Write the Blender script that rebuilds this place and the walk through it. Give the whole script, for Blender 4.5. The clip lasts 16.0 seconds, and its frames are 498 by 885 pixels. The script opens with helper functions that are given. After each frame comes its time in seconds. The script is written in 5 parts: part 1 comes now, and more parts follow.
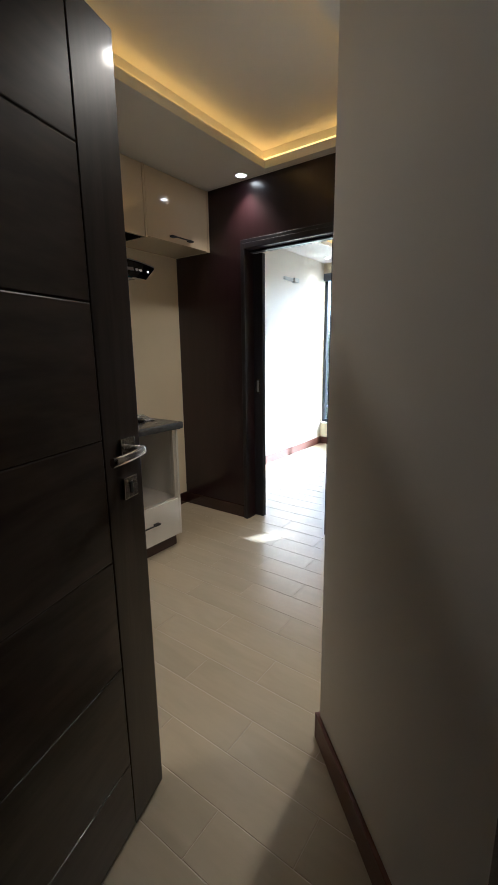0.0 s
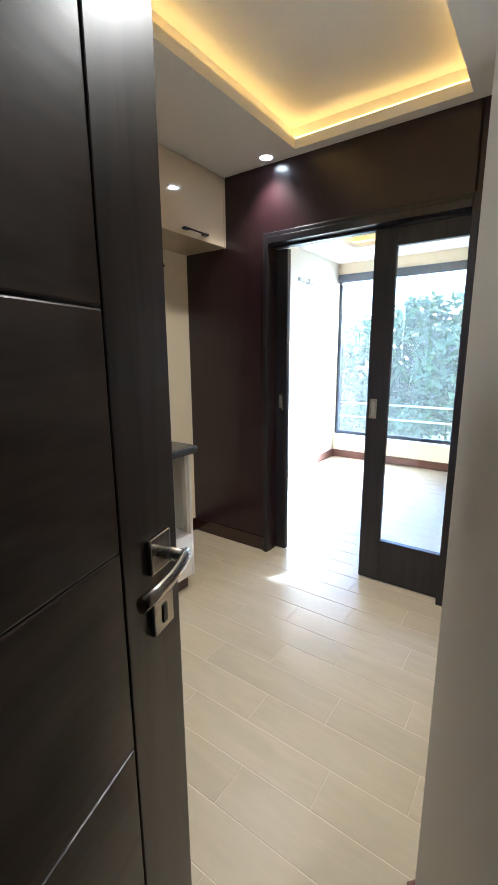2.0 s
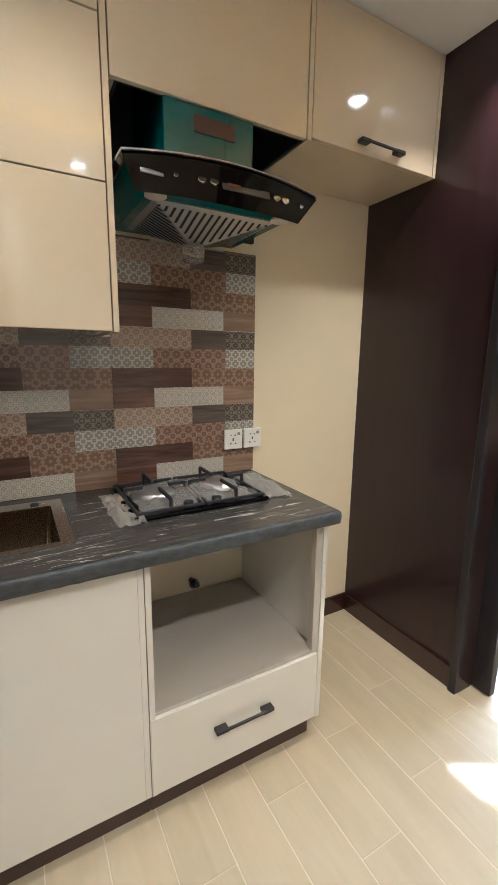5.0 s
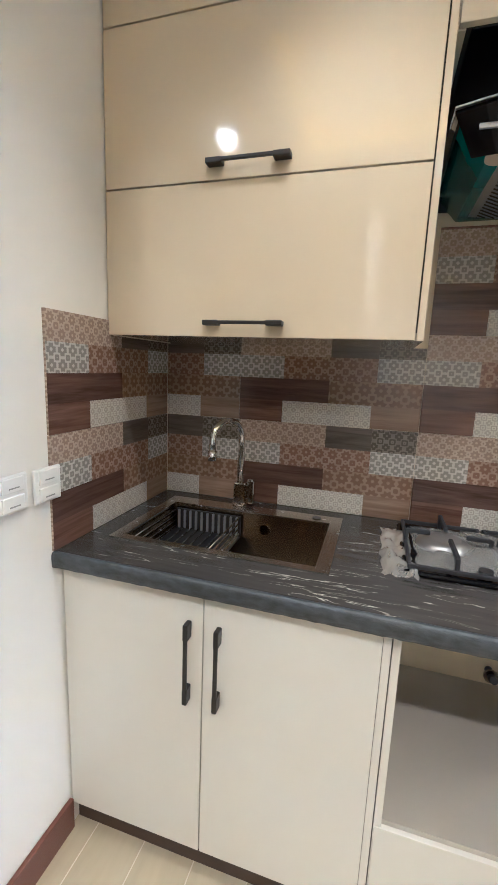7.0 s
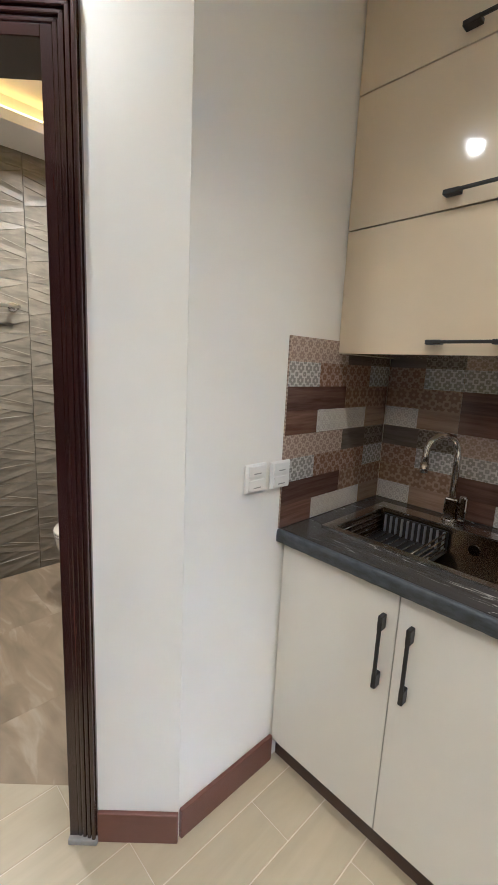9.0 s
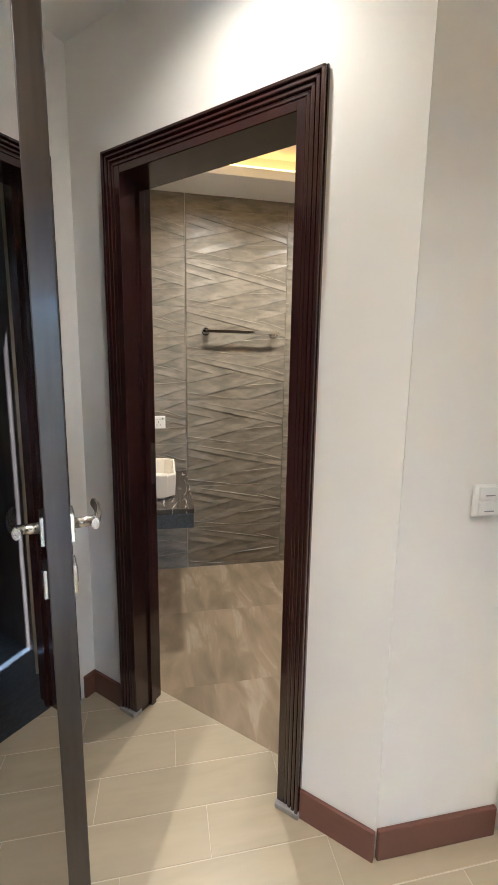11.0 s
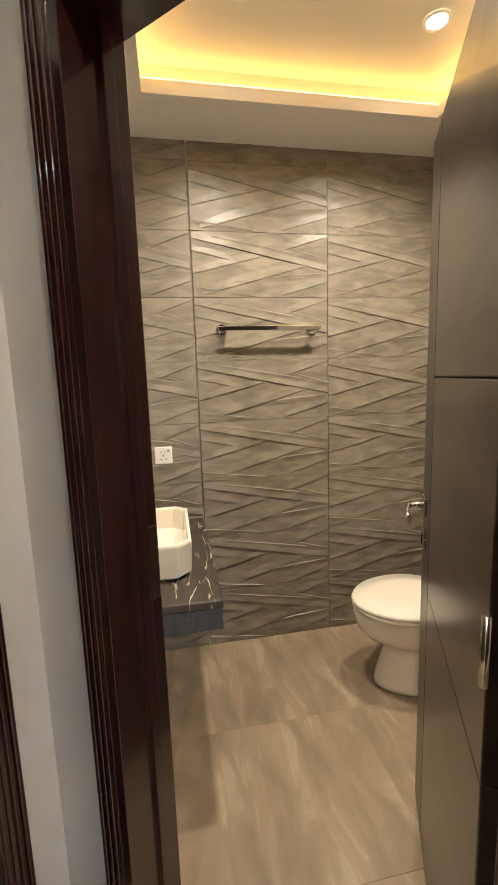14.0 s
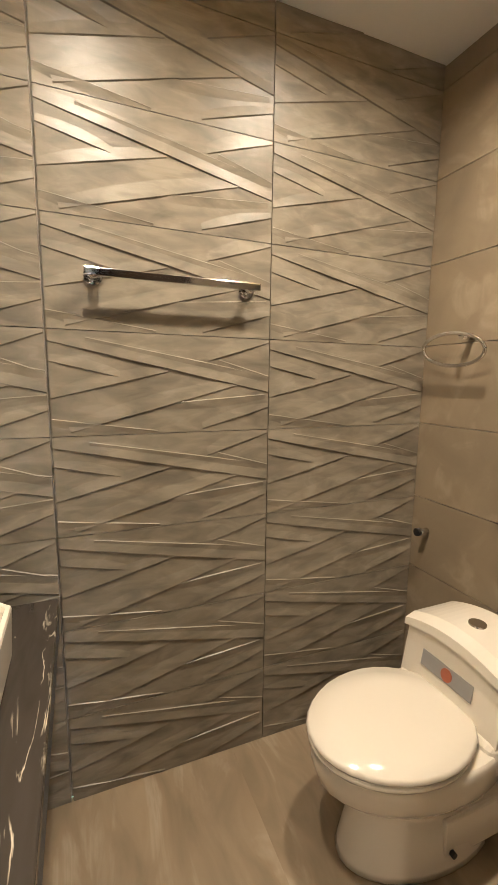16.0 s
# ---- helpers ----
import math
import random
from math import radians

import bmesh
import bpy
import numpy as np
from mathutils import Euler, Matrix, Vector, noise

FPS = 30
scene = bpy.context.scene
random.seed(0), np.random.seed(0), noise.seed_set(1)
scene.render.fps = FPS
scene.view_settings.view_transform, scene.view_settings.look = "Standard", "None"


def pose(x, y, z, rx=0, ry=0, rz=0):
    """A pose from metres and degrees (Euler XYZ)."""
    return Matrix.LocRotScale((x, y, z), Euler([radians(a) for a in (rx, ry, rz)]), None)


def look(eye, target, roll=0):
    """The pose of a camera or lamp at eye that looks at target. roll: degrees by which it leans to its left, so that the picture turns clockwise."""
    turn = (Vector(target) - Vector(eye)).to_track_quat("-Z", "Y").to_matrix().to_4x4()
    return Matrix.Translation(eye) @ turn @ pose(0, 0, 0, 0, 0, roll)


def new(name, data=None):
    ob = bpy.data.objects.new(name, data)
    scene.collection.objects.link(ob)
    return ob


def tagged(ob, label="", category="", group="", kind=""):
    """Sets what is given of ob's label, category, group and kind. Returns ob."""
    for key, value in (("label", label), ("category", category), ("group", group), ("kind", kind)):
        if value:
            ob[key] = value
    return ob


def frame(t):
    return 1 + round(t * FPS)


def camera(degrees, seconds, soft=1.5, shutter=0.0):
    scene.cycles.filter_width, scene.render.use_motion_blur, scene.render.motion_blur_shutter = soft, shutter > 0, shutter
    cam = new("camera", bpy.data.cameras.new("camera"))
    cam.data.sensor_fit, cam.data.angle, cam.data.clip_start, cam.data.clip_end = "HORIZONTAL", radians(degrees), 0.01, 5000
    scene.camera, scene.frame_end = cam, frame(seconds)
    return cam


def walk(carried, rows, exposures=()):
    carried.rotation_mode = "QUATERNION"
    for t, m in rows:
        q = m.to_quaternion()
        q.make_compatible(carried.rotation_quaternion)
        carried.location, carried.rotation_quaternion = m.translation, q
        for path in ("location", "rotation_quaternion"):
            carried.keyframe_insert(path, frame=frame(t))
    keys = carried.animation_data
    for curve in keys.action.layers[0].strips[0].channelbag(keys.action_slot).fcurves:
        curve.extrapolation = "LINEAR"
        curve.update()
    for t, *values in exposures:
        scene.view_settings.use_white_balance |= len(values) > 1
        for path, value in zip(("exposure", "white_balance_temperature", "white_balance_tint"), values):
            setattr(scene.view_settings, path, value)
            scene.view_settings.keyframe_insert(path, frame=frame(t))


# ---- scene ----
cam = camera(61.4, 16.0)
EXPOSURES = [(0.0, 2.6, 4700, 8), (0.5, 3.4, 4150, 6), (1.0, 3.85, 4200, 6), (1.5, 3.8, 4250, 6), (2.5, 3.4, 4550, 6), (3.2, 3.25, 4350, 6), (5.5, 4.4, 4600, 6), (6.5, 4.55, 4500, 6), (7.0, 4.5, 4350, 6), (9.0, 4.05, 4400, 6), (10.0, 4.0, 4500, 6), (12.5, 4.15, 4900, 8), (13.5, 4.15, 5100, 8), (14.5, 4.15, 5300, 6), (16.0, 4.02, 5350, 8)]
PATH = [
    (0, (-0.24, -0.41, 1.331), (1.34, 0.74, 0.91), -0.7),
    (0.5, (-0.216, -0.378, 1.33), (1.379, 0.747, 0.893), -0.7),
    (1, (-0.155, -0.197, 1.372), (1.437, 0.927, 0.922), -0.8),
    (1.5, (-0.088, -0.092, 1.38), (1.509, 1.033, 0.953), -0.5),
    (2, (0.013, -0.008, 1.386), (1.61, 1.124, 0.975), -0.4),
    (2.5, (0.214, 0.065, 1.38), (1.782, 1.25, 1.01), -0.4),
    (3, (0.351, 0.174, 1.366), (1.891, 1.4, 1.012), -0.2),
    (5.5, (0.929, 0.688, 1.363), (1.593, 2.536, 0.979), 1.1),
    (6, (1.003, 0.762, 1.368), (1.285, 2.707, 0.995), 1.5),
    (6.3, (1.05, 0.786, 1.363), (1.058, 2.752, 0.996), 1.6),
    (6.5, (1.046, 0.791, 1.358), (0.894, 2.752, 0.997), 2.0),
    (7, (1.03, 0.775, 1.36), (0.464, 2.661, 1.01), 2.3),
    (7.5, (1.018, 0.719, 1.362), (0.173, 2.499, 1.02), 2.5),
    (8, (1.054, 0.664, 1.369), (0.013, 2.338, 1.032), 2.6),
    (8.3, (1.087, 0.651, 1.376), (-0.06, 2.253, 1.03), 2.6),
    (8.5, (1.082, 0.633, 1.376), (-0.128, 2.185, 1.02), 2.6),
    (9, (1.107, 0.636, 1.386), (-0.303, 2.008, 1.024), 2.7),
    (9.5, (1.188, 0.72, 1.363), (-0.459, 1.801, 1.017), 2.6),
    (10, (1.192, 0.703, 1.379), (-0.62, 1.483, 1.049), 2.3),
    (12.3, (1.163, 0.639, 1.377), (-0.796, 0.88, 1.052), -0.7),
    (12.5, (1.113, 0.64, 1.37), (-0.845, 0.895, 1.049), -0.9),
    (13, (0.912, 0.615, 1.391), (-1.04, 0.921, 1.077), -0.9),
    (13.5, (0.687, 0.57, 1.417), (-1.255, 0.932, 1.103), -1.3),
    (14, (0.417, 0.662, 1.408), (-1.529, 1.016, 1.114), -1.9),
    (14.5, (0.186, 0.708, 1.374), (-1.732, 1.174, 1.048), -1.5),
    (15, (-0.038, 0.73, 1.379), (-1.927, 1.279, 1.019), -0.7),
    (15.5, (-0.25, 0.811, 1.389), (-2.124, 1.42, 1.045), -0.1),
    (16, (-0.375, 0.87, 1.376), (-2.205, 1.617, 1.075), 0.7),
]
walk(cam, [(t, look(eye, target, roll)) for t, eye, target, roll in PATH],
     EXPOSURES)
# ---------- world, sun, exposure ----------
SUN_ELEV, SUN_AZ = radians(28), math.atan2(-0.52, 0.85)
world = bpy.data.worlds.new("sky_world")
scene.world = world
world.use_nodes = True
wn = world.node_tree.nodes
sky = wn.new("ShaderNodeTexSky")
sky.sky_type, sky.sun_disc, sky.sun_elevation, sky.sun_rotation = "NISHITA", False, SUN_ELEV, math.pi / 2 - SUN_AZ
world.node_tree.links.new(sky.outputs[0], wn["Background"].inputs[0])
wn["Background"].inputs[1].default_value = 0.15
sun_data = bpy.data.lights.new("sun", "SUN")
sun_data.energy, sun_data.angle, sun_data.color = 3.0, radians(0.5), (1.0, 0.93, 0.82)
sun = new("sun", sun_data)
sun.matrix_world = look((20 * math.cos(SUN_AZ), 20 * math.sin(SUN_AZ), 10.6), (0, 0, 0))


def area_lamp(name, m, w, h, power, color, spread=180):
    d = bpy.data.lights.new(name, "AREA")
    d.shape, d.size, d.size_y, d.energy, d.color, d.spread = "RECTANGLE", w, h, power, color, radians(spread)
    ob = new(name, d)
    ob.matrix_world = m
    return ob


def spot_lamp(name, x, y, z, power, color=(1.0, 0.74, 0.47), cone=105):
    d = bpy.data.lights.new(name, "SPOT")
    d.energy, d.spot_size, d.spot_blend, d.shadow_soft_size, d.color = power, radians(cone), 1.0, 0.035, color
    ob = new(name, d)
    ob.matrix_world = look((x, y, z), (x, y + 0.001, 0))
    return ob


WARM = (1.0, 0.54, 0.1)

# ---------- materials ----------
MATS = {}


def nodes_of(name):
    m = bpy.data.materials.new(name)
    m.use_nodes = True
    nt = m.node_tree
    return m, nt, nt.nodes["Principled BSDF"]


def add(nt, kind, **kw):
    n = nt.nodes.new(kind)
    for k, v in kw.items():
        setattr(n, k, v)
    return n


def plain(name, color, rough=0.5, metal=0.0, var=0.08, scale=8.0, bump=0.02, grain=160.0, stretch=(1, 1, 1), coat=0.0, rand=0.0):
    """Painted, stone or metal surface with broad and fine variation."""
    m, nt, p = nodes_of(name)
    tc = add(nt, "ShaderNodeTexCoord")
    mp = add(nt, "ShaderNodeMapping")
    mp.inputs["Scale"].default_value = stretch
    nt.links.new(tc.outputs["Object"], mp.inputs[0])
    n1, n2 = add(nt, "ShaderNodeTexNoise"), add(nt, "ShaderNodeTexNoise")
    n1.inputs["Scale"].default_value, n1.inputs["Detail"].default_value = scale, 5
    n2.inputs["Scale"].default_value, n2.inputs["Detail"].default_value = grain, 3
    for n in (n1, n2):
        nt.links.new(mp.outputs[0], n.inputs["Vector"])
    mix = add(nt, "ShaderNodeMix", data_type="RGBA")
    lo = [max(0, c * (1 - var)) for c in color]
    hi = [min(1, c * (1 + var)) for c in color]
    mix.inputs["A"].default_value, mix.inputs["B"].default_value = (*lo, 1), (*hi, 1)
    nt.links.new(n1.outputs[0], mix.inputs["Factor"])
    col = mix.outputs["Result"]
    if rand:
        oi = add(nt, "ShaderNodeObjectInfo")
        hsv = add(nt, "ShaderNodeHueSaturation")
        mr = add(nt, "ShaderNodeMapRange")
        mr.inputs["To Min"].default_value, mr.inputs["To Max"].default_value = 1 - rand, 1 + rand
        nt.links.new(oi.outputs["Random"], mr.inputs["Value"])
        nt.links.new(mr.outputs[0], hsv.inputs["Value"])
        nt.links.new(col, hsv.inputs["Color"])
        col = hsv.outputs[0]
    nt.links.new(col, p.inputs["Base Color"])
    rr = add(nt, "ShaderNodeMapRange")
    rr.inputs["To Min"].default_value, rr.inputs["To Max"].default_value = rough * 0.85, min(1, rough * 1.15)
    nt.links.new(n1.outputs[0], rr.inputs["Value"])
    nt.links.new(rr.outputs[0], p.inputs["Roughness"])
    p.inputs["Metallic"].default_value = metal
    p.inputs["Coat Weight"].default_value = coat
    p.inputs["Coat Roughness"].default_value = 0.04
    if bump:
        b = add(nt, "ShaderNodeBump")
        b.inputs["Strength"].default_value, b.inputs["Distance"].default_value = bump * 10, 0.001
        nt.links.new(n2.outputs[0], b.inputs["Height"])
        nt.links.new(b.outputs[0], p.inputs["Normal"])
    MATS[name] = m
    return m


def wood(name, dark, light, rough=0.35, stretch=(14, 14, 1.2), coat=0.0, rand=0.0, contrast=1.0, bump=0.3):
    """Wood with grain drawn out along the axis of least stretch."""
    m, nt, p = nodes_of(name)
    tc, mp = add(nt, "ShaderNodeTexCoord"), add(nt, "ShaderNodeMapping")
    mp.inputs["Scale"].default_value = stretch
    oi = add(nt, "ShaderNodeObjectInfo")
    off = add(nt, "ShaderNodeVectorMath", operation="MULTIPLY_ADD")
    off.inputs[1].default_value, off.inputs[0].default_value = (9, 7, 5), (0, 0, 0)
    if rand:
        nt.links.new(oi.outputs["Random"], off.inputs[0])
    nt.links.new(tc.outputs["Object"], off.inputs[2])
    nt.links.new(off.outputs[0], mp.inputs[0])
    n1, n2 = add(nt, "ShaderNodeTexNoise"), add(nt, "ShaderNodeTexNoise")
    n1.inputs["Scale"].default_value, n1.inputs["Detail"].default_value, n1.inputs["Distortion"].default_value = 1.0, 6, 1.2
    n2.inputs["Scale"].default_value, n2.inputs["Detail"].default_value = 7.0, 4
    for n in (n1, n2):
        nt.links.new(mp.outputs[0], n.inputs["Vector"])
    mul = add(nt, "ShaderNodeMath", operation="MULTIPLY_ADD")
    mul.inputs[1].default_value = 0.35
    nt.links.new(n2.outputs[0], mul.inputs[0])
    nt.links.new(n1.outputs[0], mul.inputs[2])
    ramp = add(nt, "ShaderNodeValToRGB")
    ramp.color_ramp.elements[0].position, ramp.color_ramp.elements[1].position = 0.67 - 0.2 / contrast, 0.67 + 0.2 / contrast
    ramp.color_ramp.elements[0].color, ramp.color_ramp.elements[1].color = (*dark, 1), (*light, 1)
    nt.links.new(mul.outputs[0], ramp.inputs[0])
    col = ramp.outputs[0]
    if rand:
        hsv, mr = add(nt, "ShaderNodeHueSaturation"), add(nt, "ShaderNodeMapRange")
        mr.inputs["To Min"].default_value, mr.inputs["To Max"].default_value = 1 - rand, 1 + rand
        nt.links.new(oi.outputs["Random"], mr.inputs["Value"])
        nt.links.new(mr.outputs[0], hsv.inputs["Value"])
        nt.links.new(col, hsv.inputs["Color"])
        col = hsv.outputs[0]
    nt.links.new(col, p.inputs["Base Color"])
    p.inputs["Roughness"].default_value = rough
    p.inputs["Coat Weight"].default_value = coat
    p.inputs["Coat Roughness"].default_value = 0.08
    b = add(nt, "ShaderNodeBump")
    b.inputs["Strength"].default_value, b.inputs["Distance"].default_value = bump, 0.0008
    nt.links.new(mul.outputs[0], b.inputs["Height"])
    nt.links.new(b.outputs[0], p.inputs["Normal"])
    MATS[name] = m
    return m


def veined(name, base, vein, rough=0.3, stretch=(1, 1, 1), scale=2.0, width=0.03, coat=0.0, rand=0.0, cloud=0.25):
    """Stone with clouding and thin veins."""
    m, nt, p = nodes_of(name)
    tc, mp = add(nt, "ShaderNodeTexCoord"), add(nt, "ShaderNodeMapping")
    mp.inputs["Scale"].default_value = stretch
    src = tc.outputs["Object"]
    if rand:
        oi, off = add(nt, "ShaderNodeObjectInfo"), add(nt, "ShaderNodeVectorMath", operation="MULTIPLY_ADD")
        off.inputs[1].default_value = (rand, rand * 1.7, rand * 2.3)
        nt.links.new(oi.outputs["Random"], off.inputs[0])
        nt.links.new(src, off.inputs[2])
        src = off.outputs[0]
    nt.links.new(src, mp.inputs[0])
    n1, n2, n3 = (add(nt, "ShaderNodeTexNoise") for _ in range(3))
    for n, s, d in ((n1, scale, 1.5), (n2, scale * 2.3, 0.6), (n3, scale * 40, 0)):
        n.inputs["Scale"].default_value, n.inputs["Detail"].default_value, n.inputs["Distortion"].default_value = s, 6, d
        nt.links.new(mp.outputs[0], n.inputs["Vector"])
    sub = add(nt, "ShaderNodeMath", operation="SUBTRACT")
    sub.inputs[1].default_value = 0.5
    ab = add(nt, "ShaderNodeMath", operation="ABSOLUTE")
    mr = add(nt, "ShaderNodeMapRange")
    mr.inputs["From Max"].default_value, mr.inputs["To Min"].default_value, mr.inputs["To Max"].default_value = width, 1.0, 0.0
    nt.links.new(n1.outputs[0], sub.inputs[0])
    nt.links.new(sub.outputs[0], ab.inputs[0])
    nt.links.new(ab.outputs[0], mr.inputs["Value"])
    brk = add(nt, "ShaderNodeMapRange")
    brk.inputs["From Min"].default_value, brk.inputs["From Max"].default_value = 0.5, 0.62
    nt.links.new(n2.outputs[0], brk.inputs["Value"])
    fac = add(nt, "ShaderNodeMath", operation="MULTIPLY")
    nt.links.new(mr.outputs[0], fac.inputs[0])
    nt.links.new(brk.outputs[0], fac.inputs[1])
    mixb = add(nt, "ShaderNodeMix", data_type="RGBA")
    mixb.inputs["A"].default_value = (*[c * (1 - cloud) for c in base], 1)
    mixb.inputs["B"].default_value = (*[min(1, c * (1 + cloud)) for c in base], 1)
    nt.links.new(n2.outputs[0], mixb.inputs["Factor"])
    mix = add(nt, "ShaderNodeMix", data_type="RGBA")
    mix.inputs["B"].default_value = (*vein, 1)
    nt.links.new(mixb.outputs["Result"], mix.inputs["A"])
    nt.links.new(fac.outputs[0], mix.inputs["Factor"])
    nt.links.new(mix.outputs["Result"], p.inputs["Base Color"])
    p.inputs["Roughness"].default_value, p.inputs["Coat Weight"].default_value = rough, coat
    b = add(nt, "ShaderNodeBump")
    b.inputs["Strength"].default_value, b.inputs["Distance"].default_value = 0.15, 0.0006
    nt.links.new(n3.outputs[0], b.inputs["Height"])
    nt.links.new(b.outputs[0], p.inputs["Normal"])
    MATS[name] = m
    return m


def printed(name, back, ink, cell=0.0375, rings=2.6, width=0.35, diamond=False, rough=0.18):
    """A printed repeat of medallions or lozenges on a glazed tile, in the tile's own x and z."""
    m, nt, p = nodes_of(name)
    tc, mp = add(nt, "ShaderNodeTexCoord"), add(nt, "ShaderNodeMapping")
    mp.inputs["Scale"].default_value = (1 / cell, 1 / cell, 1 / cell)
    nt.links.new(tc.outputs["Object"], mp.inputs[0])
    sep = add(nt, "ShaderNodeSeparateXYZ")
    nt.links.new(mp.outputs[0], sep.inputs[0])

    def math_(op, a, b=None):
        n = add(nt, "ShaderNodeMath", operation=op)
        for i, v in enumerate((a, b)):
            if v is None:
                continue
            if isinstance(v, (int, float)):
                n.inputs[i].default_value = v
            else:
                nt.links.new(v, n.inputs[i])
        return n.outputs[0]
    u = math_("ABSOLUTE", math_("SUBTRACT", math_("FRACT", sep.outputs[0]), 0.5))
    v = math_("ABSOLUTE", math_("SUBTRACT", math_("FRACT", sep.outputs[2]), 0.5))
    if diamond:
        r = math_("ADD", u, v)
    else:
        r = math_("SQRT", math_("ADD", math_("MULTIPLY", u, u), math_("MULTIPLY", v, v)))
    petals = math_("MULTIPLY", math_("COSINE", math_("MULTIPLY", math_("ARCTAN2", u, v), 8.0)), 0.16)
    wave = math_("COSINE", math_("MULTIPLY", math_("ADD", r, math_("MULTIPLY", petals, r)), rings * 6.283))
    fac = add(nt, "ShaderNodeMapRange", interpolation_type="SMOOTHSTEP")
    fac.inputs["From Min"].default_value, fac.inputs["From Max"].default_value = width - 0.35, width + 0.35
    nt.links.new(wave, fac.inputs["Value"])
    ns = add(nt, "ShaderNodeTexNoise")
    ns.inputs["Scale"].default_value, ns.inputs["Detail"].default_value = 30, 5
    nt.links.new(tc.outputs["Object"], ns.inputs["Vector"])
    fade = math_("MULTIPLY", fac.outputs[0], math_("ADD", math_("MULTIPLY", ns.outputs[0], 0.8), 0.35))
    mix = add(nt, "ShaderNodeMix", data_type="RGBA")
    mix.inputs["A"].default_value, mix.inputs["B"].default_value = (*back, 1), (*ink, 1)
    nt.links.new(fade, mix.inputs["Factor"])
    nt.links.new(mix.outputs["Result"], p.inputs["Base Color"])
    p.inputs["Roughness"].default_value = rough
    MATS[name] = m
    return m


def glow(name, color, strength):
    m, nt, p = nodes_of(name)
    p.inputs["Base Color"].default_value = (*color, 1)
    p.inputs["Emission Color"].default_value = (*color, 1)
    p.inputs["Emission Strength"].default_value = strength
    MATS[name] = m
    return m


def glassy(name, tint=(1, 1, 1), rough=0.0):
    m, nt, p = nodes_of(name)
    p.inputs["Base Color"].default_value = (*tint, 1)
    p.inputs["Roughness"].default_value, p.inputs["IOR"].default_value = rough, 1.45
    p.inputs["Transmission Weight"].default_value = 1.0
    MATS[name] = m
    return m


plain("pale_cream_paint", (0.78, 0.74, 0.64), 0.55, var=0.03, scale=3, bump=0.02)
plain("white_paint", (0.8, 0.765, 0.7), 0.55, var=0.03, scale=3, bump=0.02)
plain("cream_paint", (0.76, 0.66, 0.47), 0.55, var=0.03, scale=3, bump=0.02)
plain("ceiling_paint", (0.76, 0.74, 0.7), 0.7, var=0.02, scale=3, bump=0.01)
plain("gloss_cream", (0.67, 0.57, 0.41), 0.1, var=0.015, scale=2, bump=0.0, coat=0.6)
plain("gloss_white", (0.72, 0.69, 0.63), 0.2, var=0.015, scale=2, bump=0.0, coat=0.3)
plain("carcass_board", (0.5, 0.46, 0.4), 0.5, var=0.04, scale=5, bump=0.01)
wood("dark_veneer", (0.017, 0.007, 0.009), (0.025, 0.010, 0.013), 0.3, (16, 16, 1.1), coat=0.25, bump=0.1)
wood("door_veneer", (0.014, 0.009, 0.007), (0.05, 0.035, 0.027), 0.3, (1.8, 14, 9), coat=0.3, contrast=1.3, bump=0.5)
wood("door_stile_veneer", (0.014, 0.010, 0.008), (0.04, 0.03, 0.024), 0.33, (14, 14, 1.2), coat=0.15, contrast=1.2)
wood("mahogany", (0.018, 0.006, 0.006), (0.045, 0.015, 0.013), 0.25, (20, 20, 1.4), coat=0.5)
wood("slider_wood", (0.010, 0.009, 0.012), (0.022, 0.02, 0.026), 0.35, (18, 18, 1.2), coat=0.1)
plain("skirting_brown", (0.14, 0.058, 0.04), 0.4, var=0.15, scale=14, bump=0.03, stretch=(1, 1, 4))
wood("floor_plank", (0.41, 0.345, 0.232), (0.5, 0.427, 0.297), 0.33, (9, 1.6, 9), rand=0.045, contrast=0.6, bump=0.1)
plain("plinth_brown", (0.06, 0.034, 0.026), 0.45, var=0.15, scale=14)
plain("floor_grout", (0.64, 0.57, 0.46), 0.8, var=0.08, scale=20)
veined("bath_floor_stone", (0.29, 0.225, 0.148), (0.4, 0.33, 0.24), 0.26, (0.55, 1.7, 1), 2.4, 0.05, rand=0.0, cloud=0.6)
veined("bath_wall_tile", (0.225, 0.197, 0.15), (0.29, 0.255, 0.2), 0.38, (1.3, 1, 4.0), 2.6, 0.04, rand=6.0, cloud=0.75)
veined("bath_side_tile", (0.25, 0.2, 0.135), (0.33, 0.27, 0.19), 0.28, (1.2, 1, 1.2), 2.0, 0.06, rand=6.0, cloud=0.3)
plain("bath_grout", (0.45, 0.41, 0.34), 0.8, var=0.1)
veined("black_marble", (0.05, 0.047, 0.045), (0.6, 0.57, 0.5), 0.25, (0.8, 6.0, 3.0), 2.6, 0.011, cloud=0.5)
veined("vanity_marble", (0.05, 0.042, 0.035), (0.7, 0.62, 0.48), 0.25, (1.0, 5.0, 1.0), 2.2, 0.02, cloud=0.4)
plain("marble_edge", (0.05, 0.056, 0.064), 0.5, var=0.95, scale=38, bump=0.12, stretch=(1, 2.2, 2.2))
plain("black_handle", (0.018, 0.016, 0.016), 0.4, var=0.1)
plain("brushed_steel", (0.55, 0.52, 0.47), 0.26, 1.0, var=0.02, scale=40, bump=0.004)
plain("chrome", (0.75, 0.73, 0.7), 0.08, 1.0, var=0.02, bump=0.0)
plain("sink_brass_steel", (0.36, 0.29, 0.2), 0.2, 1.0, var=0.1, scale=6, bump=0.01)
plain("black_plastic", (0.012, 0.012, 0.013), 0.35, var=0.1)
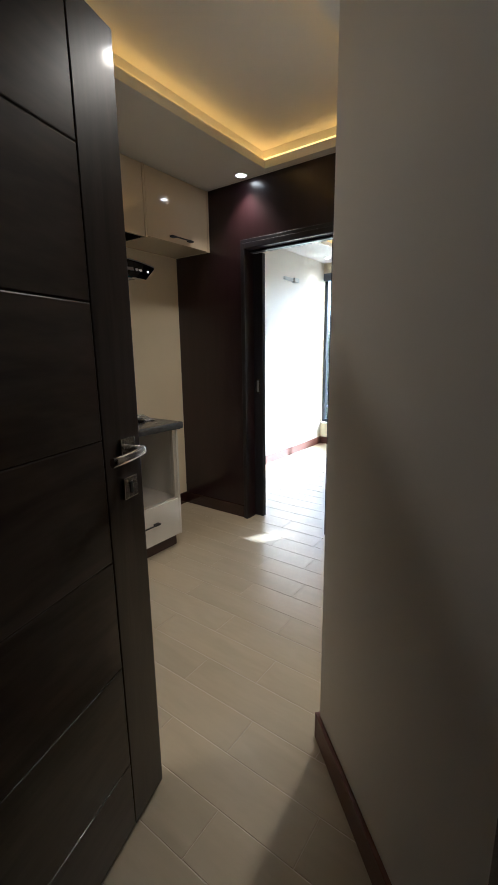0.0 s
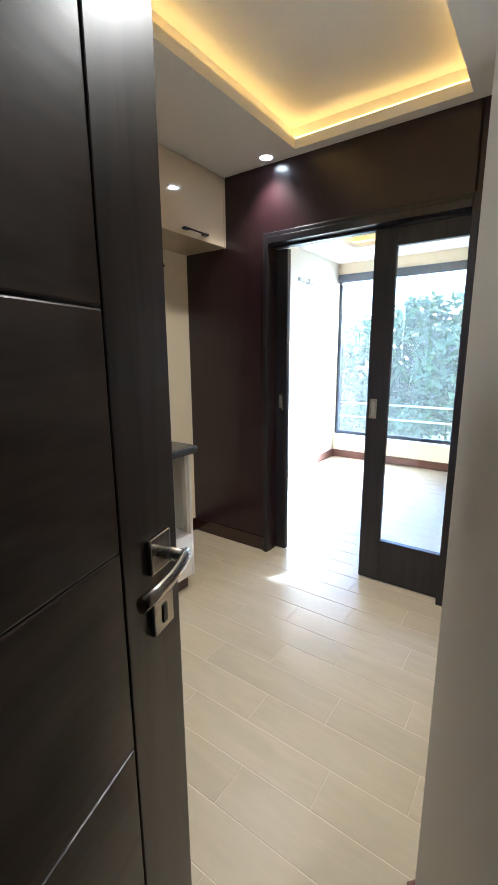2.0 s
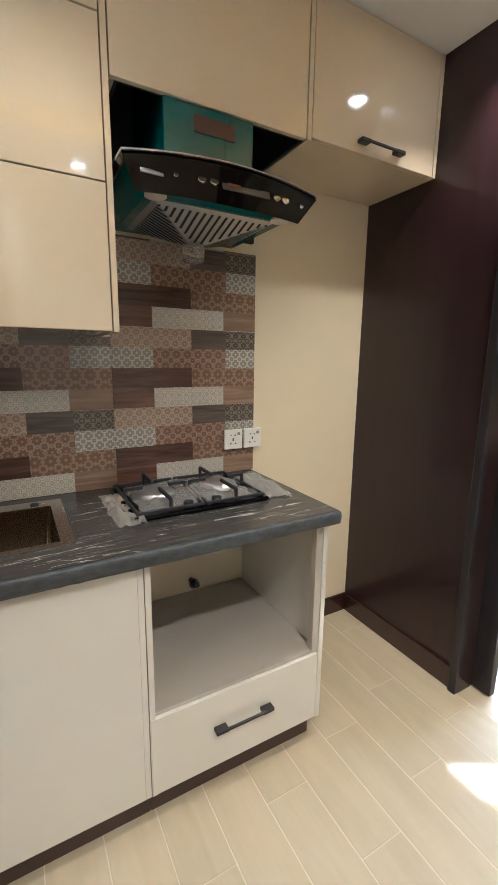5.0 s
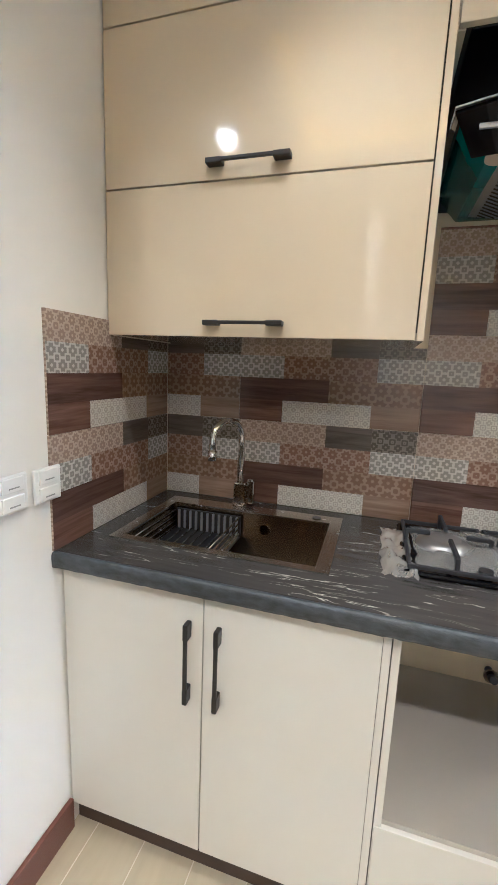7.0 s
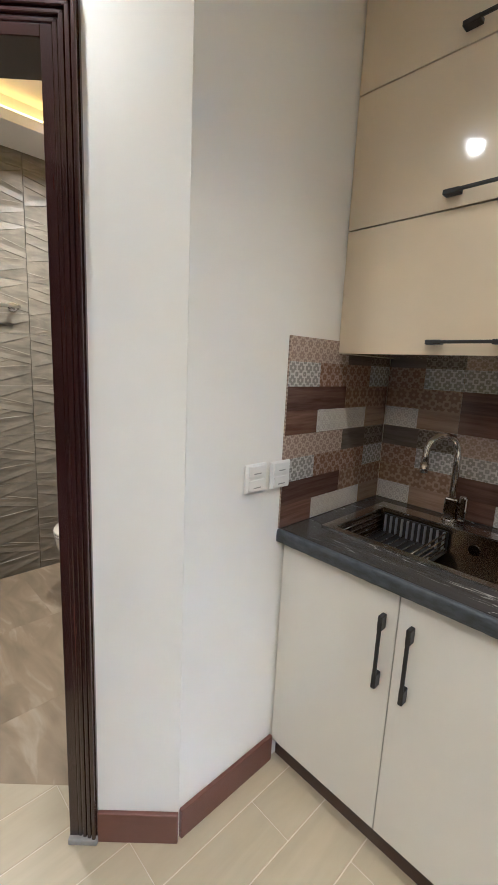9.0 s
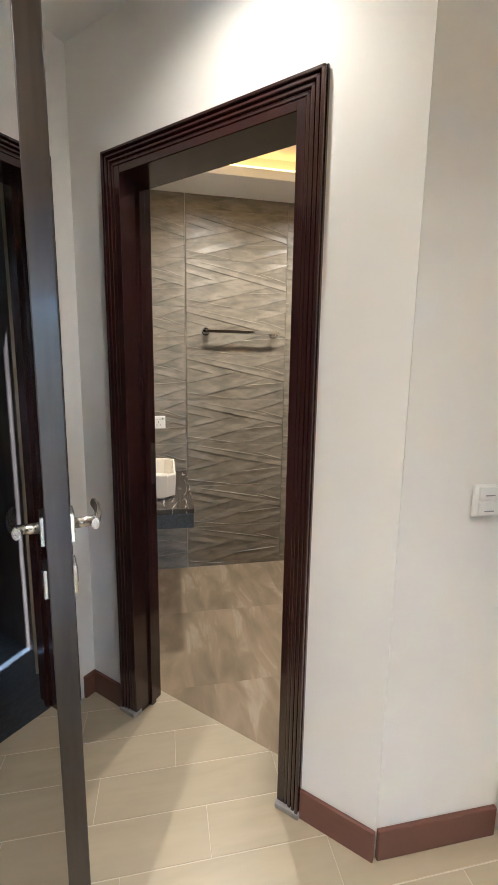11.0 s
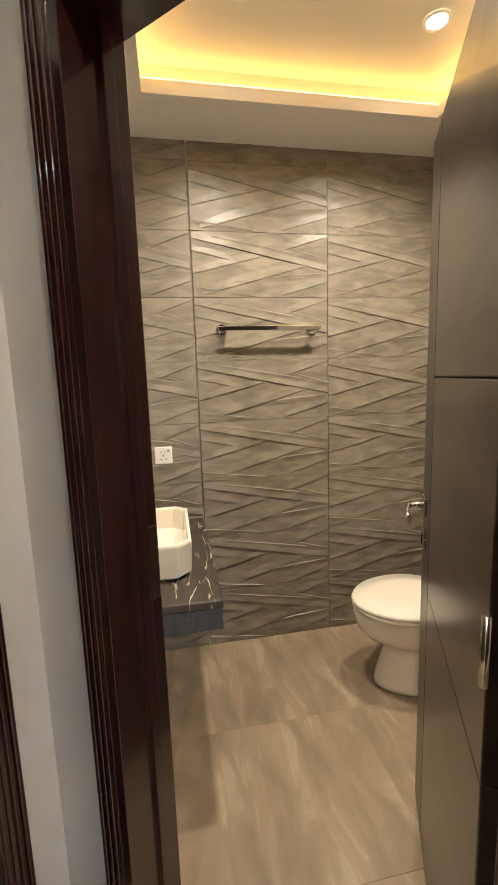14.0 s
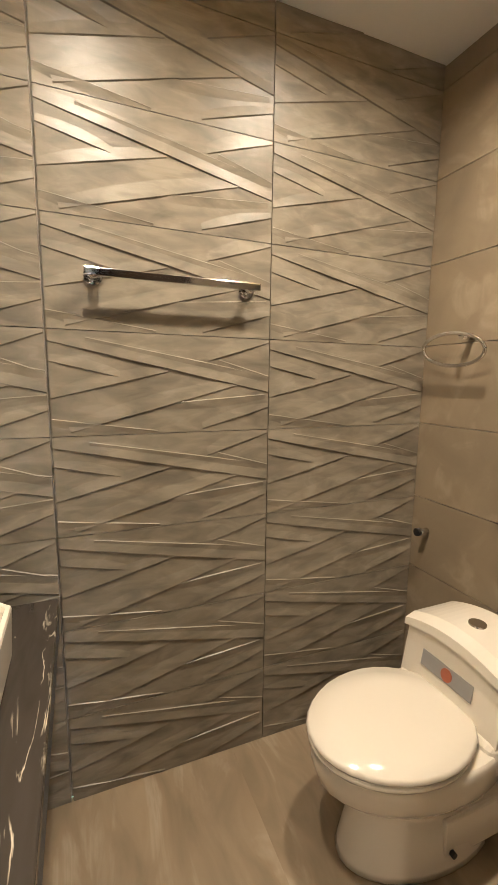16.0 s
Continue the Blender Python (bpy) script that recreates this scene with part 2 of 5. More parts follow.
plain("cast_iron", (0.02, 0.02, 0.024), 0.55, var=0.2, bump=0.05)
plain("black_glass", (0.004, 0.004, 0.005), 0.1, var=0.05, bump=0.0)
MATS["black_glass"].node_tree.nodes["Principled BSDF"].inputs["Specular IOR Level"].default_value = 0.22
plain("teal_film", (0.0, 0.1, 0.115), 0.2, var=0.12, scale=6, bump=0.0, coat=0.1)
plain("filter_steel", (0.5, 0.5, 0.5), 0.35, 0.9, var=0.05)
# near-black that puts the shade of recesses and gaps into colour
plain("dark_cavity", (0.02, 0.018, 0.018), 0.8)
plain("socket_white", (0.8, 0.78, 0.74), 0.3, var=0.02, bump=0.0)
plain("ceramic", (0.8, 0.74, 0.63), 0.1, var=0.015, scale=2, bump=0.0, coat=0.4)
plain("red_label", (0.35, 0.1, 0.045), 0.5)
plain("brown_label", (0.09, 0.05, 0.035), 0.5)
plain("display_dark", (0.1, 0.085, 0.075), 0.3)
plain("grey_label", (0.3, 0.29, 0.28), 0.4)
plain("aluminium_dark", (0.05, 0.055, 0.065), 0.4, 0.6)
plain("blind_grey", (0.1, 0.11, 0.13), 0.6)
plain("concrete", (0.4, 0.38, 0.35), 0.8, var=0.15, bump=0.05)
plain("rail_steel", (0.5, 0.5, 0.5), 0.3, 1.0)
plain("soil_grass", (0.07, 0.1, 0.04), 0.9, var=0.4, scale=0.5, bump=0.1)
plain("bark", (0.1, 0.07, 0.05), 0.9, var=0.3, bump=0.1)
plain("leaf_green", (0.12, 0.16, 0.035), 0.5, var=0.35, scale=1.5, bump=0.02)
plain("facade_pale", (0.6, 0.58, 0.55), 0.8, var=0.08)
plain("facade_window", (0.06, 0.08, 0.1), 0.1)
plain("sealant", (0.3, 0.29, 0.28), 0.7, var=0.3, scale=40)
plain("ac_white", (0.6, 0.62, 0.58), 0.4)
glassy("pane_glass")


def veil_glass(name, amount):
    """Window glass with a weak translucent layer that puts glare haze over the view."""
    m, nt, p = nodes_of(name)
    p.inputs["Roughness"].default_value, p.inputs["Transmission Weight"].default_value = 0.0, 1.0
    veil, mix = add(nt, "ShaderNodeBsdfTranslucent"), add(nt, "ShaderNodeMixShader")
    veil.inputs["Color"].default_value = (0.85, 0.85, 0.82, 1)
    ns, mr = add(nt, "ShaderNodeTexNoise"), add(nt, "ShaderNodeMapRange")
    ns.inputs["Scale"].default_value, ns.inputs["Detail"].default_value = 3.0, 6
    mr.inputs["To Min"].default_value, mr.inputs["To Max"].default_value = amount * 0.6, amount * 1.4
    nt.links.new(ns.outputs[0], mr.inputs["Value"])
    nt.links.new(mr.outputs[0], mix.inputs[0])
    nt.links.new(p.outputs[0], mix.inputs[1])
    nt.links.new(veil.outputs[0], mix.inputs[2])
    nt.links.new(mix.outputs[0], nt.nodes["Material Output"].inputs["Surface"])
    MATS[name] = m
    return m


# pane with the pale haze of glare mixed into its surface
veil_glass("dusty_pane", 0.014)
film = glassy("plastic_film", (0.8, 0.78, 0.74), 0.22)
film.node_tree.nodes["Principled BSDF"].inputs["Transmission Weight"].default_value = 0.8
MATS["mirror"] = plain("mirror_silver", (0.85, 0.86, 0.86), 0.02, 1.0, var=0.0, bump=0.0)
glow("led_strip", WARM, 0.5)
glow("lamp_disc", (1.0, 0.86, 0.66), 4)
# printed patchwork tile
printed("print_beige", (0.3, 0.22, 0.17), (0.5, 0.4, 0.32), 0.0375, 2.4, 0.2)
printed("print_lattice", (0.27, 0.25, 0.225), (0.6, 0.565, 0.51), 0.0375, 1.6, 0.1, True)
printed("print_brown", (0.19, 0.11, 0.075), (0.36, 0.26, 0.195), 0.045, 2.3, 0.25)
printed("print_terracotta", (0.19, 0.115, 0.075), (0.34, 0.24, 0.165), 0.05, 2.0, 0.2)
printed("print_dark", (0.085, 0.07, 0.055), (0.24, 0.2, 0.16), 0.0375, 2.0, 0.2, True)
printed("print_white", (0.42, 0.39, 0.34), (0.66, 0.62, 0.55), 0.03, 2.2, 0.1, True)
wood("print_darkwood", (0.055, 0.028, 0.022), (0.13, 0.075, 0.058), 0.18, (2.5, 1, 40), rand=0.05)
wood("print_brownwood", (0.09, 0.045, 0.032), (0.18, 0.1, 0.072), 0.18, (2.5, 1, 40), rand=0.05)
wood("print_tanwood", (0.2, 0.125, 0.08), (0.32, 0.22, 0.15), 0.18, (2.5, 1, 40), rand=0.05)
wood("print_greywood", (0.075, 0.06, 0.05), (0.15, 0.125, 0.105), 0.18, (2.5, 1, 40), rand=0.05)

# ---------- mesh helpers ----------
IDENT = Matrix.Identity(4)


def box(bm, x0, x1, y0, y1, z0, z1, bevel=0.0, slot=0, segs=2):
    """Adds a box, with rounded edges if bevel is given."""
    t = bmesh.new()
    bmesh.ops.create_cube(t, size=1)
    for v in t.verts:
        v.co = Vector(((x0 + x1) / 2 + v.co.x * (x1 - x0), (y0 + y1) / 2 + v.co.y * (y1 - y0), (z0 + z1) / 2 + v.co.z * (z1 - z0)))
    if bevel:
        bmesh.ops.bevel(t, geom=t.edges[:], offset=bevel, segments=segs, affect="EDGES", profile=0.5)
    merge(bm, t, slot)
    return bm


def merge(bm, t, slot=0, m=IDENT):
    t.verts.ensure_lookup_table()
    made = [bm.verts.new(m @ v.co) for v in t.verts]
    for i, v in enumerate(t.verts):
        v.index = i
    for f in t.faces:
        g = bm.faces.new([made[v.index] for v in f.verts])
        g.material_index, g.smooth = slot, f.smooth
    t.free()


def tube(bm, points, r, sides=10, slot=0, cap=True, r_end=None):
    """A round bar along points."""
    rings = []
    n = len(points)
    for i, pnt in enumerate(points):
        pnt = Vector(pnt)
        d = (Vector(points[min(i + 1, n - 1)]) - Vector(points[max(i - 1, 0)])).normalized()
        a = d.orthogonal().normalized() if not rings else (prev - d * prev.dot(d)).normalized()
        prev = a
        b = d.cross(a)
        rad = r if r_end is None else r + (r_end - r) * i / max(1, n - 1)
        rings.append([bm.verts.new(pnt + (a * math.cos(k * math.tau / sides) + b * math.sin(k * math.tau / sides)) * rad) for k in range(sides)])
    for p0, p1 in zip(rings, rings[1:]):
        for k in range(sides):
            f = bm.faces.new((p0[k], p0[(k + 1) % sides], p1[(k + 1) % sides], p1[k]))
            f.smooth, f.material_index = True, slot
    if cap:
        bm.faces.new(rings[0][::-1]).material_index = slot
        bm.faces.new(rings[-1]).material_index = slot
    return bm


def loft(bm, rings, slot=0, cap0=True, cap1=True, smooth=True):
    """Joins rings of points of equal count."""
    vs = [[bm.verts.new(c) for c in ring] for ring in rings]
    n = len(vs[0])
    for p0, p1 in zip(vs, vs[1:]):
        for k in range(n):
            f = bm.faces.new((p0[k], p0[(k + 1) % n], p1[(k + 1) % n], p1[k]))
            f.smooth, f.material_index = smooth, slot
    if cap0:
        bm.faces.new(vs[0][::-1]).material_index = slot
    if cap1:
        bm.faces.new(vs[-1]).material_index = slot
    return bm


def disc(bm, c, r, axis="z", h=0.004, sides=24, slot=0):
    c = Vector(c)
    d = {"x": Vector((1, 0, 0)), "y": Vector((0, 1, 0)), "z": Vector((0, 0, 1))}[axis]
    return tube(bm, [c - d * h / 2, c + d * h / 2], r, sides, slot)


def mesh_from(bm, name, mats):
    me = bpy.data.meshes.new(name)
    bmesh.ops.recalc_face_normals(bm, faces=bm.faces[:])
    bm.to_mesh(me)
    bm.free()
    for k in (mats if isinstance(mats, (list, tuple)) else [mats]):
        me.materials.append(MATS[k])
    return me


def part(name, bm, mats, parent=None, label="", m=None):
    ob = new(name, mesh_from(bm, name, mats))
    if parent is not None:
        ob.parent = parent
    if m is not None:
        ob.matrix_local = m
    if label:
        ob["label"] = label
    return ob


def thing(name, label, category, m=IDENT, group="", kind=""):
    ob = new(name)
    ob.empty_display_size = 0.05
    ob.matrix_world = m
    return tagged(ob, label, category, group, kind)


def solid(name, bm, mats, label, category, m=IDENT, group="", kind=""):
    """A thing that is one mesh."""
    ob = new(name, mesh_from(bm, name, mats))
    ob.matrix_world = m
    return tagged(ob, label, category, group, kind)


def struct(name, bm, mats, label, m=IDENT, category="wall"):
    return solid(name, bm, mats, label, category, m, kind="structure")


def B():
    return bmesh.new()


def wall_with_holes(length0, length1, y0, y1, z0, z1, holes):
    """Wall along local x with rectangular holes (a, b, low, high)."""
    bm = B()
    at = length0
    for a, b, lo, hi in sorted(holes):
        if a > at:
            box(bm, at, a, y0, y1, z0, z1)
        if lo > z0:
            box(bm, a, b, y0, y1, z0, lo)
        if hi < z1:
            box(bm, a, b, y0, y1, hi, z1)
        at = b
    if at < length1:
        box(bm, at, length1, y0, y1, z0, z1)
    return bm
# ---------- structure ----------
EC = Vector((-0.557, 0.335, 0))
DIAG = Matrix.Translation(EC) @ Matrix.Rotation(radians(46.85), 4, "Z")      # x along the bathroom-door wall, y into the bathroom
ENTRY = Matrix.Translation(EC) @ Matrix.Rotation(radians(-43.15), 4, "Z")    # x along the entry wall, y into the room
CZ = 2.5
struct("wall_kitchen", box(B(), 0.15, 2.373, 2.2, 2.3, 0, 2.75), "cream_paint", "cream painted wall behind the kitchen units")
struct("wall_switches", box(B(), 0.152, 0.272, 1.233, 2.2, 0, 2.75), "white_paint", "off-white painted wall beside the worktop")
struct("wall_bathroom_door", wall_with_holes(-0.3, 1.222, 0, 0.125, 0, 2.75, [(0.24, 0.935, 0, 2.055)]), "white_paint",
       "off-white painted slanting wall with the bathroom doorway", DIAG)
struct("wall_entry", wall_with_holes(-0.11, 1.75, -0.14, 0, 0, 2.75, [(0.14, 1.13, 0, 2.05)]), "white_paint",
       "off-white painted wall with the entry doorway", ENTRY)
struct("wall_vestibule", box(B(), 1.2, 1.32, 0, 0.83, 0, 2.75), "white_paint", "off-white painted short wall beside the entry", ENTRY)
struct("wall_south", box(B(), 0.45, 2.373, -0.75, -0.65, 0, 2.75), "white_paint", "off-white painted plain wall")
# dark veneer wall with the sliding doors
bm = B()
box(bm, 2.373, 2.455, 1.495, 2.3, 0, 2.75)
box(bm, 2.373, 2.405, 0.0, 0.37, 0, 2.75)
box(bm, 2.373, 2.455, -0.75, 0.0, 0, 2.75)
box(bm, 2.373, 2.455, 0.37, 1.495, 2.05, 2.75)
box(bm, 2.373, 2.405, 0.36, 0.37, 2.05, 2.75)
struct("wall_dark", bm, "dark_veneer", "dark plum-brown veneered wall with sliding doorway")
# outer room
struct("wall_outer_side", box(B(), 2.455, 5.45, 2.33, 2.45, 0, 2.75), "pale_cream_paint", "cream painted side wall of the sunny room")
struct("wall_outer_back", box(B(), 2.455, 5.45, -1.7, -1.58, 0, 2.75), "cream_paint", "cream painted wall of the sunny room")
struct("wall_outer_partition", box(B(), 2.455, 2.53, -1.6, -0.02, 0, 2.75), "cream_paint", "cream painted partition of the sunny room")
W = Matrix.Translation((5.32, 0, 0)) @ Matrix.Rotation(radians(90), 4, "Z")   # x = world y, y = -world x
# the small high hole is added to let the floor's sun patch in
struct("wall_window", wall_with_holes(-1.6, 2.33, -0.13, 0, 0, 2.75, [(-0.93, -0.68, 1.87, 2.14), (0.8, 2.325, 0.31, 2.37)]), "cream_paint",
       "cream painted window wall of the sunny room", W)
# bathroom
struct("wall_bath_feature", box(B(), -1.8, -1.7, 0.0, 2.3, 0, 2.75), "bath_grout", "grey-brown tiled bathroom feature wall")
struct("wall_bath_side", box(B(), -1.7, 0.152, 2.17, 2.27, 0, 2.75), "bath_grout", "brown tiled bathroom side wall")
struct("wall_bath_basin", box(B(), -1.7, -0.70, 0.05, 0.15, 0, 2.75), "bath_side_tile", "brown tiled wall behind the basin")
# unseen landing outside the entry; walls and floor darkened like the shut door leaf
LAND = [("wall_landing", -0.1, 0.0, -1.5, -0.27), ("wall_landing_far", -0.1, 2.0, -1.6, -1.5), ("wall_landing_end", 1.9, 2.0, -1.5, -0.14)]
for nm, a, b, c, d in LAND:
    struct(nm, box(B(), a, b, c, d, -0.05, 2.75), "door_stile_veneer", "unseen landing wall, dark to stand in for the closed door", ENTRY)
struct("ceiling_landing", box(B(), -0.1, 2.2, -1.8, -0.14, 2.5, 2.6), "ceiling_paint", "white painted landing ceiling", ENTRY, "ceiling")
struct("floor_landing", box(B(), -0.25, 2.2, -1.8, -0.07, -0.2, -0.004), "marble_edge", "unseen landing floor, dark to stand in for the closed door", ENTRY, "floor")
bm = box(B(), -0.66, 0.19, -1.65, 2.32, -0.12, -0.0012)
for pco, pno in ((DIAG @ Vector((0, 0.15, 0)), DIAG.to_3x3() @ Vector((0, 1, 0))), (ENTRY @ Vector((0, -0.07, 0)), ENTRY.to_3x3() @ Vector((0, -1, 0)))):
    r = bmesh.ops.bisect_plane(bm, geom=bm.verts[:] + bm.edges[:] + bm.faces[:], plane_co=pco, plane_no=pno, clear_outer=True)
    bmesh.ops.holes_fill(bm, edges=[e for e in bm.edges if e.is_boundary])
box(bm, 0.19, 5.4, -1.65, 2.32, -0.12, -0.0012)
struct("floor_slab", bm, "floor_grout", "pale grout bed of the plank floor", category="floor")


def cove_ceiling(name, x0, x1, y0, y1, hx0, hx1, hy0, hy1, z, label, rise=0.13, back=0.05):
    """A dropped ceiling with a raised tray and a light ledge around it."""
    bm = B()
    box(bm, x0, hx0, y0, y1, z, z + 0.05)
    box(bm, hx1, x1, y0, y1, z, z + 0.05)
    box(bm, hx0, hx1, y0, hy0, z, z + 0.05)
    box(bm, hx0, hx1, hy1, y1, z, z + 0.05)
    a, b, c, d = hx0 - back, hx1 + back, hy0 - back, hy1 + back
    box(bm, a, b, c, d, z + rise, z + rise + 0.03)
    box(bm, a - 0.02, a, c - 0.02, d + 0.02, z + 0.05, z + rise + 0.03)
    box(bm, b, b + 0.02, c - 0.02, d + 0.02, z + 0.05, z + rise + 0.03)
    box(bm, a, b, c - 0.02, c, z + 0.05, z + rise + 0.03)
    box(bm, a, b, d, d + 0.02, z + 0.05, z + rise + 0.03)
    struct(name, bm, "ceiling_paint", label, category="ceiling")
    zz = z + 0.052
    for p0, p1, q0, q1 in ((a, a + 0.02, c, d), (b - 0.02, b, c, d), (a + 0.02, b - 0.02, c, c + 0.02), (a + 0.02, b - 0.02, d - 0.02, d)):
        solid("led_strip", box(B(), p0, p1, q0, q1, zz, zz + 0.022, 0.004), "led_strip", "warm yellow LED strip in the ceiling cove", "light strip",
              group="cove lighting of " + name)


cove_ceiling("ceiling_kitchen", -0.75, 2.373, -0.75, 2.2, 0.55, 2.30, 0.40, 1.285, CZ, "white painted kitchen ceiling with a lit cove")
cove_ceiling("ceiling_outer_room", 2.455, 5.32, -1.58, 2.33, 3.0, 4.65, -0.9, 1.86, CZ, "white painted outer ceiling with a lit cove")
cove_ceiling("ceiling_bathroom", -1.7, -0.75, 0.15, 2.17, -1.38, -0.80, 0.62, 1.86, 2.495, "white painted bathroom ceiling with a lit cove")
bm = B()
bm.verts.new((-0.75, 0.2, 2.494)); bm.verts.new((-0.75, 2.17, 2.494)); bm.verts.new((0.152, 2.17, 2.494)); bm.verts.new((0.152, 1.26, 2.494)); bm.verts.new((-0.72, 0.33, 2.494))
bm.verts.ensure_lookup_table()
f = bm.faces.new(bm.verts[:])
top = bmesh.ops.extrude_face_region(bm, geom=[f])
for v in [g for g in top["geom"] if isinstance(g, bmesh.types.BMVert)]:
    v.co.z += 0.03
struct("ceiling_bathroom_corner", bm, "ceiling_paint", "white painted bathroom ceiling beside the cove", category="ceiling")


def downlight(x, y, z, power, label="round warm white recessed ceiling downlight", group="ceiling downlights", cone=130):
    lamp = thing("downlight", label, "downlight", pose(x, y, z), group)
    bm = B()
    loft(bm, [[(r * math.cos(k * math.tau / 28), r * math.sin(k * math.tau / 28), h) for k in range(28)] for r, h in ((0.047, 0.0), (0.046, -0.006), (0.036, -0.006), (0.034, 0.0))], cap0=False, cap1=False)
    part("trim_ring", bm, "socket_white", lamp)
    part("lens", disc(B(), (0, 0, -0.002), 0.034, "z", 0.003), "lamp_disc", lamp, "glowing lens")
    spot_lamp("downlight_beam", x, y, z - 0.02, power, cone=cone)


# first place is known, others guessed; (1.3, 0.15) is an added unseen fill
for x, y, power, cone in ((2.285, 1.466, 6, 105), (0.95, 1.466, 2, 105), (1.3, 0.15, 9, 140), (0.2, 0.72, 2, 150)):
    downlight(x, y, CZ, power, cone=cone)
for x, y in ((-1.06, 0.956), (-1.085, 1.649)):
    downlight(x, y, 2.624, 6.6, "round bright recessed bathroom ceiling downlight", "bathroom downlights", 145)
downlight(5.0, 2.13, CZ, 2, "round recessed downlight of the sunny room", "outer room downlights")

# skirtings
SK = ((DIAG, -0.0, 0.185, -0.014, 0), (DIAG, 0.99, 1.222, -0.014, 0), (ENTRY, 0.0, 0.06, 0, 0.014), (ENTRY, 1.186, 1.2, 0.0, 0.83), (ENTRY, 1.32, 1.334, 0.2, 0.83), (ENTRY, 1.186, 1.334, 0.83, 0.844),
      (IDENT, 0.272, 0.286, 1.233, 1.62), (IDENT, 1.74, 2.373, 2.186, 2.2), (IDENT, 2.359, 2.373, 1.53, 2.186), (IDENT, 2.359, 2.373, -0.65, 0.33),
      (IDENT, 2.455, 5.32, 2.316, 2.33), (IDENT, 5.306, 5.32, -1.58, 2.316))
for i, (m, a, b, c, d) in enumerate(SK):
    bm = box(B(), a, b, c, d, 0, 0.1, 0.003)
    dark = i in (7, 8, 9)
    struct("baseboard", bm, "mahogany" if dark else "skirting_brown", "dark mahogany skirting board" if dark else "reddish-brown skirting board with chipped edge", m, "baseboard")

# ---------- door frames and doors ----------


def casing(name, m, a, b, top, face, depth, sign, width=0.055, label=""):
    """Moulded frame around an opening from a to b on a wall face; sign is the side that it stands proud of."""
    fr = thing(name, label, "door frame", m, kind="structure")
    proud = 0.022 * sign

    def strip(vertical, at, lo, hi, out):
        bm = B()
        for i in range(4):
            u0, u1 = i * width / 4, (i + 1) * width / 4 - 0.003
            p1 = proud * (0.55 + 0.15 * i)
            y0, y1 = sorted((face, face + p1))
            if vertical:
                x0, x1 = sorted((at + out * u0, at + out * u1))
                box(bm, x0, x1, y0, y1, lo, hi + u1, 0.003)
            else:
                box(bm, lo - u1, hi + u1, y0, y1, at + u0, at + u1, 0.003)
        y0, y1 = sorted((face, face + proud * 0.45))
        if vertical:
            x0, x1 = sorted((at, at + out * width))
            box(bm, x0, x1, y0, y1, lo, hi + width)
        else:
            box(bm, lo, hi, y0, y1, at, at + width)
        return bm
    part("architrave", strip(True, a, 0, top, -1), "mahogany", fr)
    part("architrave", strip(True, b, 0, top, 1), "mahogany", fr)
    part("architrave_head", strip(False, top, a, b, 1), "mahogany", fr)
    y0, y1 = sorted((face + proud * 0.5, face - depth * sign))
    part("jamb", box(B(), a, a + 0.025, y0, y1, 0, top, 0.002), "mahogany", fr)
    part("jamb", box(B(), b - 0.025, b, y0, y1, 0, top, 0.002), "mahogany", fr)
    part("head_jamb", box(B(), a + 0.025, b - 0.025, y0, y1, top - 0.025, top, 0.002), "mahogany", fr)
    ym = face - sign * depth * 0.6
    part("stop", box(B(), a + 0.025, a + 0.037, ym - 0.012, ym + 0.012, 0, top - 0.025, 0.001), "mahogany", fr)
    for s, e in ((a - width, a + 0.025), (b - 0.025, b + width)):
        y0, y1 = sorted((face + proud * 1.12, face - 0.02 * sign))
        part("plaster_smear", box(B(), s - 0.002, e + 0.002, y0, y1, 0, 0.02, 0.004), "sealant", fr, "pale plaster smear at the foot")
    return fr


bf = casing("bathroom_door_frame", DIAG, 0.24, 0.935, 2.05, 0, 0.13, -1, label="glossy dark mahogany moulded bathroom door frame")
part("strike_plate", box(B(), 0.264, 0.268, 0.1, 0.125, 0.95, 1.11, 0.001), "chrome", bf, "chrome strike plate")
casing("entry_door_frame", ENTRY, 0.14, 1.13, 2.05, 0, 0.15, 1, label="dark mahogany moulded entry door frame")


def lever(parent, x, z, side, flip=1):
    """Square-rose lever handle and keyhole rose on the face at local y = side."""
    s = 1 if side > 0 else -1
    for zz, h in ((z, 0.055), (z - 0.10, 0.055)):
        y0, y1 = sorted((side, side + s * 0.009))
        part("rose", box(B(), x - 0.027, x + 0.027, y0, y1, zz - h / 2, zz + h / 2, 0.002), "brushed_steel", parent, "brushed steel square rose")
    bm = tube(B(), [(x, side, z), (x, side + s * 0.045, z)], 0.01, 12)
    pts = [(x + flip * u, side + s * (0.048 + 0.012 * math.sin(u * 18)), z - 0.003) for u in (-0.012, 0.0, 0.03, 0.06, 0.09, 0.125)]
    rings = []
    for px, py, pz in pts:
        rings.append([(px, py + 0.007 * math.cos(k * math.tau / 14), pz + 0.011 * math.sin(k * math.tau / 14)) for k in range(14)])
    loft(bm, rings)
    part("lever_handle", bm, "brushed_steel", parent, "brushed steel lever handle")
    y0, y1 = sorted((side + s * 0.009, side + s * 0.011))
    part("keyhole", box(B(), x - 0.006, x + 0.006, y0, y1, z - 0.115, z - 0.085, 0.0005), "black_plastic", parent)


